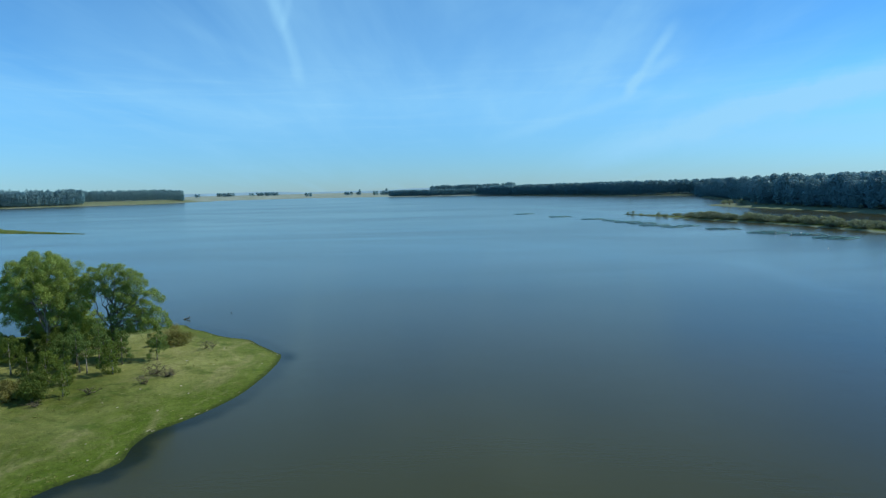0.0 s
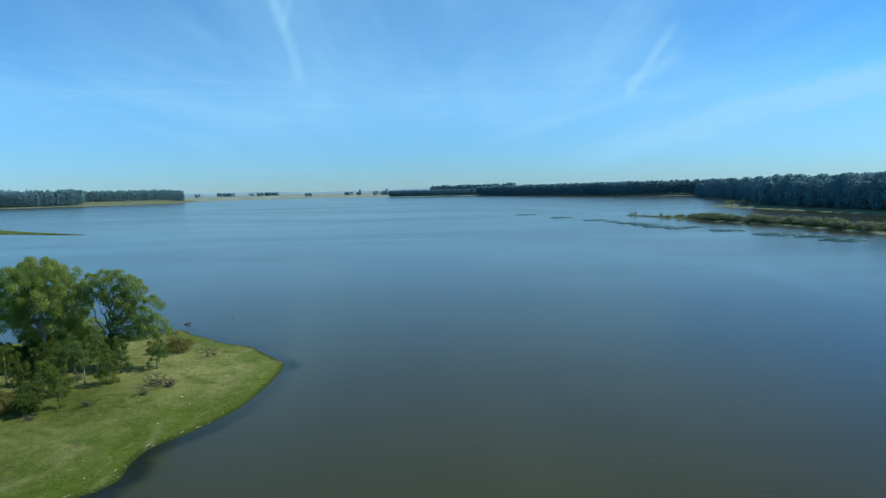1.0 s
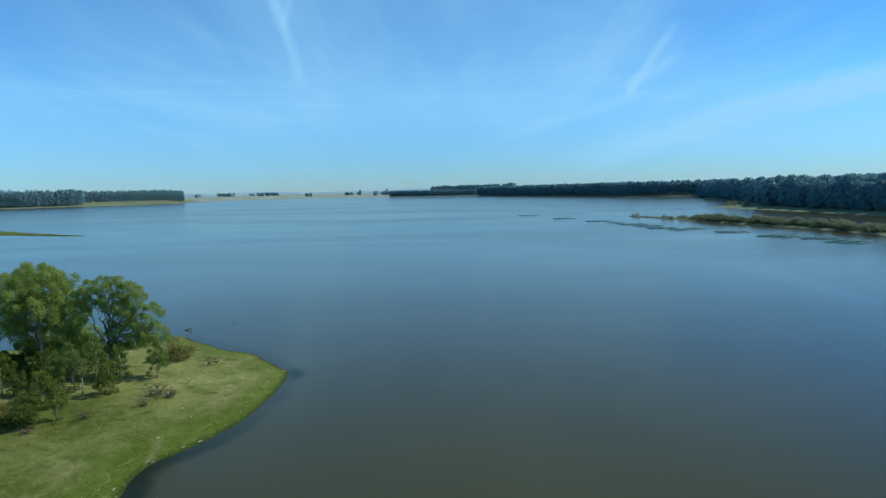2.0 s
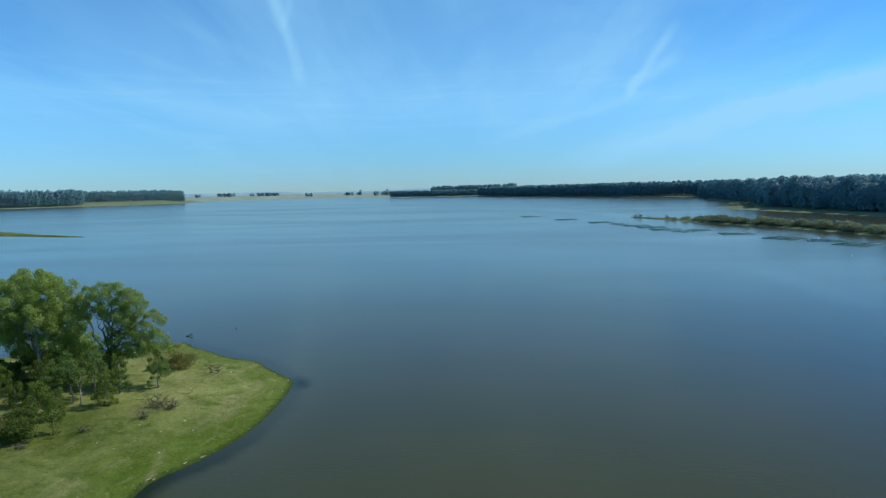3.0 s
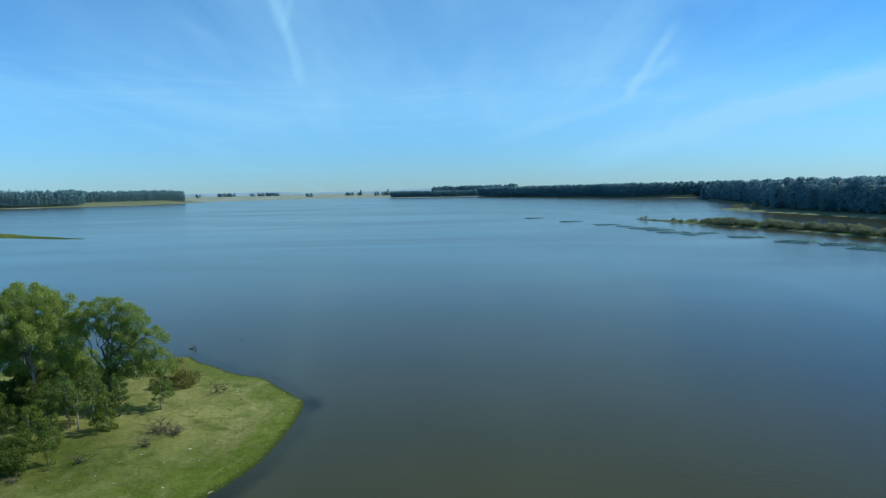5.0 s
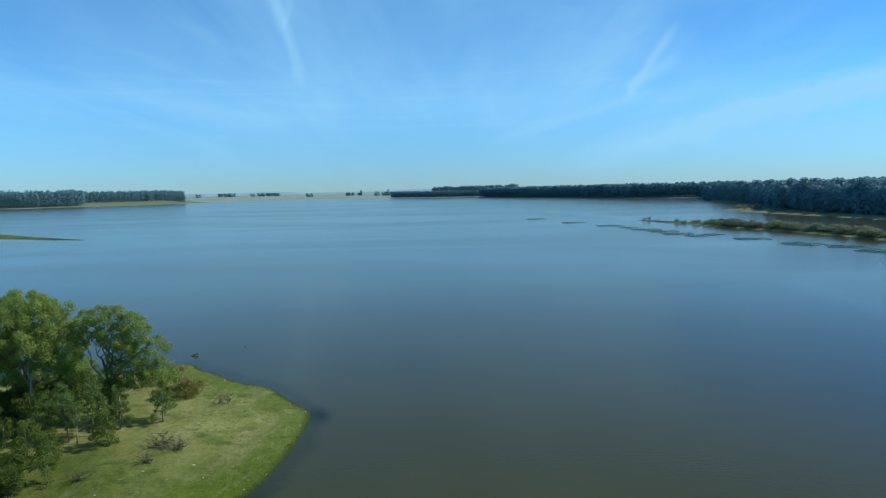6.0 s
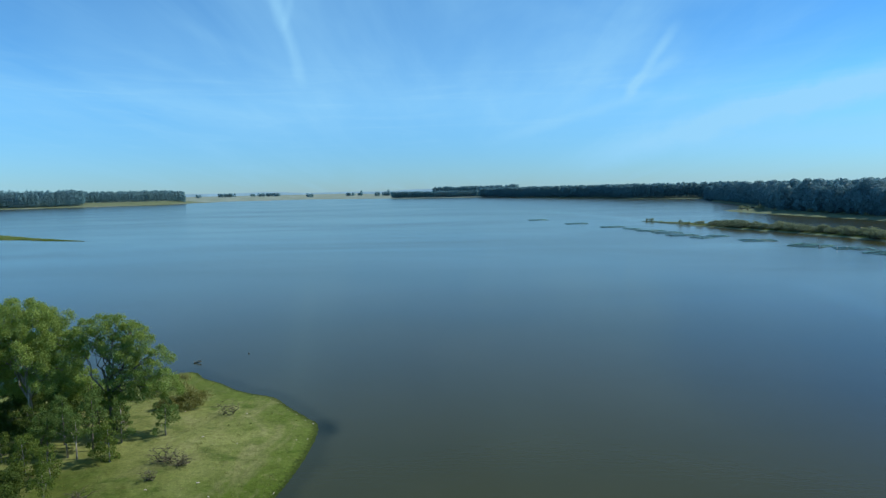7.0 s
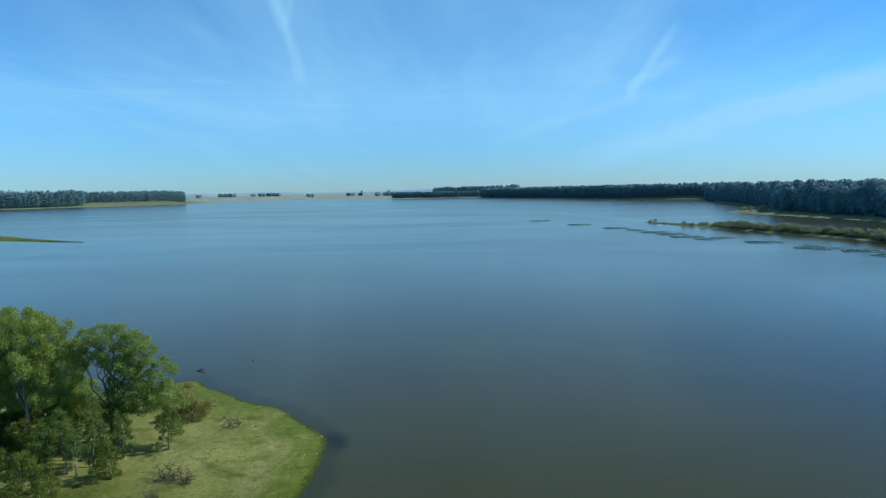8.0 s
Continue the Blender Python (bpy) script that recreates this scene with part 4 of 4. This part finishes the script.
fish_raft((47, 397), 10, 2, 1, 5.6)
fish_raft((62, 350), 8, 2, 1, 5.6)
fish_raft((74, 317), 5, 2, 1)
fish_raft((79, 300.5), 30, 1, 1)
fish_raft((83, 286), 8, 2, 1, 5.6)
fish_raft((86, 273), 5, 2, 1, 5.6)
fish_raft((86.8, 258), 2, 2, 1, 5.6)
fish_raft((90, 246), 24, 1, 1, 6.0)
fish_raft((98.8, 251.4), 22, 1, 1, 5.6)
fish_raft((103.3, 229.3), -8, 2, 1, 5.4)
fish_raft((109.6, 207.8), 35, 2, 2, 4.8, 1)
fish_raft((116.4, 196.8), -20, 2, 1, 5.0, 2)
fish_raft((117.4, 183.4), 32, 2, 2, 4.5)


# ---- small things on the water ----
def buoy(at, r, paint, label):
    bm = bmesh.new()
    tube(bm, [(0, 0, -0.2), (0, 0, 0), (0, 0, r * 1.2), (0, 0, r * 1.8), (0, 0, r * 2.2), (0, 0, r * 3.2)], [r * 0.4, r * 0.95, r, r * 0.7, r * 0.15, r * 0.12], 12)
    top = new("marker_buoy")
    top.matrix_world = pose(at[0], at[1], 0)
    tagged(top, label, "buoy", "marker buoys")
    part("float_body", bm, paint, top)
    return top


DARK_BUOY = "small dark marker buoy floating on the lake"
buoy((-34.1, 87.1), 0.07, BUOY, DARK_BUOY)
buoy((97.6, 155.4), 0.13, FLOAT, "small white marker buoy near the fish cages")
buoy((75.5, 205.0), 0.10, BUOY, DARK_BUOY)


def driftwood(at):
    rng = np.random.default_rng(3)
    top = new("driftwood")
    top.matrix_world = pose(at[0], at[1], 0) @ Matrix.Scale(0.6, 4)
    tagged(top, "dark dead branch sticking out of the water", "driftwood")
    bm = bmesh.new()
    tube(bm, bent(rng, (-0.9, 0, -0.1), (0.9, 0.2, 0.35), 5, 0.05, 0.05), [0.09, 0.12, 0.13, 0.11, 0.08, 0.05], 8)
    part("log", bm, BARK_DEAD, top)
    for s, e in (((0.1, 0, 0.1), (0.5, 0.1, 0.9)), ((0.3, 0, 0.15), (0.1, -0.1, 0.75)), ((0.5, 0, 0.2), (1.0, 0, 0.8)), ((-0.4, 0, 0), (-0.7, 0.2, 0.45))):
        bm = bmesh.new()
        tube(bm, bent(rng, s, e, 3, 0.06, 0.05), [0.06, 0.05, 0.035, 0.015], 6)
        part("branch", bm, BARK_DEAD, top)


driftwood((-39.1, 83.0))


# ---- pale stones on the grass, pale debris strips along the water's edge ----
def stone(at, r, seed, long=1.0, turn=None, label="pale weathered stone lying on the grass"):
    """A low rounded stone, its long side turned to a heading in degrees."""
    rng = np.random.default_rng(seed)
    bm = bmesh.new()
    bmesh.ops.create_icosphere(bm, subdivisions=2, radius=r)
    a = rng.uniform(0, 3.14)
    for v in bm.verts:
        n = 1 + 0.35 * noise.noise(v.co / r * 1.3 + Vector((seed, 0, 0)))
        v.co = Vector((v.co.x * n * long, v.co.y * n, v.co.z * n * 0.62))
        v.co.z = max(v.co.z, -r * 0.25)
    me = bpy.data.meshes.new("stone")
    bm.to_mesh(me)
    bm.free()
    me.materials.append(STONE)
    ob = tagged(new("stone", me), label, "stone", "pale stones")
    ob.matrix_world = pose(at[0], at[1], height_at(*at) + r * 0.12, 0, 0, math.degrees(a) if turn is None else turn)
    return ob


STONES = ((-32.4, 65.2, 0.11), (-28.1, 59.0, 0.10), (-25.4, 51.8, 0.12), (-28.4, 50.4, 0.10), (-23.9, 50.0, 0.08), (-24.7, 46.1, 0.10), (-20.5, 59.6, 0.07), (-26.5, 64.8, 0.10), (-32.8, 70.2, 0.10),
          (-30.0, 47.3, 0.07), (-28.2, 46.4, 0.08), (-40.0, 51.9, 0.09), (-33.9, 71.7, 0.09), (-24.9, 58.0, 0.06), (-26.2, 49.4, 0.06), (-25.1, 37.4, 0.08), (-26.6, 39.6, 0.06))
for i, (x, y, r) in enumerate(STONES):
    stone((x, y), r * 0.72, i + 1, 1.5)
rng = np.random.default_rng(33)
edge = spline(HEADLAND, 60)
# stretched stone shapes standing in for pale foam and debris at the waterline
for i in range(26):
    j = int(rng.uniform(4.0, 20.0) * 60)
    q, way = edge[j], edge[j + 1] - edge[j]
    for _ in range(30):
        p = q + rng.normal(0, 0.6, 2)
        if 0.2 < float(inland(np.array([p[0]]), np.array([p[1]]))[0]) < 0.75:
            stone(tuple(p), rng.uniform(0.02, 0.042), 100 + i, rng.uniform(1.8, 6.5), math.degrees(math.atan2(way[1], way[0])), "long pale strip of debris on the bank at the water's edge")
            break


# ---- grass tufts ----
def tufts():
    rng = np.random.default_rng(44)
    x, y = rng.uniform(-66, -18, 30000), rng.uniform(28, 81, 30000)
    d = inland(x, y)
    keep = (d > 0.2) & (np.sin(x * 0.5) + np.cos(y * 0.43 + x * 0.2) + rng.normal(0, 0.8, len(x)) > 0.6)
    x, y, d = x[keep], y[keep], d[keep]
    z = land_height(x, y, d)
    quads = []
    for _ in range(4):
        p = np.stack([x + rng.normal(0, 0.09, len(x)), y + rng.normal(0, 0.09, len(x)), z - 0.02], 1)
        tip = np.stack([rng.normal(0, 0.07, len(x)), rng.normal(0, 0.07, len(x)), rng.uniform(0.03, 0.07, len(x))], 1)
        a = rng.uniform(0, 6.28, len(x))
        s = np.stack([np.cos(a), np.sin(a), 0 * a], 1) * 0.014
        quads.append(np.stack([p - s, p + s, p + tip + s * 0.3, p + tip - s * 0.3], 1))
    # coarser tussocks, left standing by the grazing
    x, y = rng.uniform(-60, -18, 9000), rng.uniform(30, 80, 9000)
    d = inland(x, y)
    keep = (d > 0.5) & (np.sin(x * 0.33 + 1) * np.cos(y * 0.27) + rng.normal(0, 0.7, len(x)) > 0.9)
    x, y, d = x[keep], y[keep], d[keep]
    z, big = land_height(x, y, d), rng.uniform(0.5, 1.3, len(x))
    for _ in range(14):
        p = np.stack([x + rng.normal(0, 0.07, len(x)) * big, y + rng.normal(0, 0.07, len(x)) * big, z - 0.02], 1)
        tip = np.stack([rng.normal(0, 0.09, len(x)) * big, rng.normal(0, 0.09, len(x)) * big, rng.uniform(0.03, 0.085, len(x)) * big], 1)
        a = rng.uniform(0, 6.28, len(x))
        s = np.stack([np.cos(a), np.sin(a), 0 * a], 1) * 0.022
        quads.append(np.stack([p - s, p + s, p + tip + s * 0.3, p + tip - s * 0.3], 1))
    tagged(new("grass", quads_mesh("grass", np.concatenate(quads), LEAF_GRASS)), "short tufts of green and straw grass on the headland", "grass", kind="stuff")


tufts()
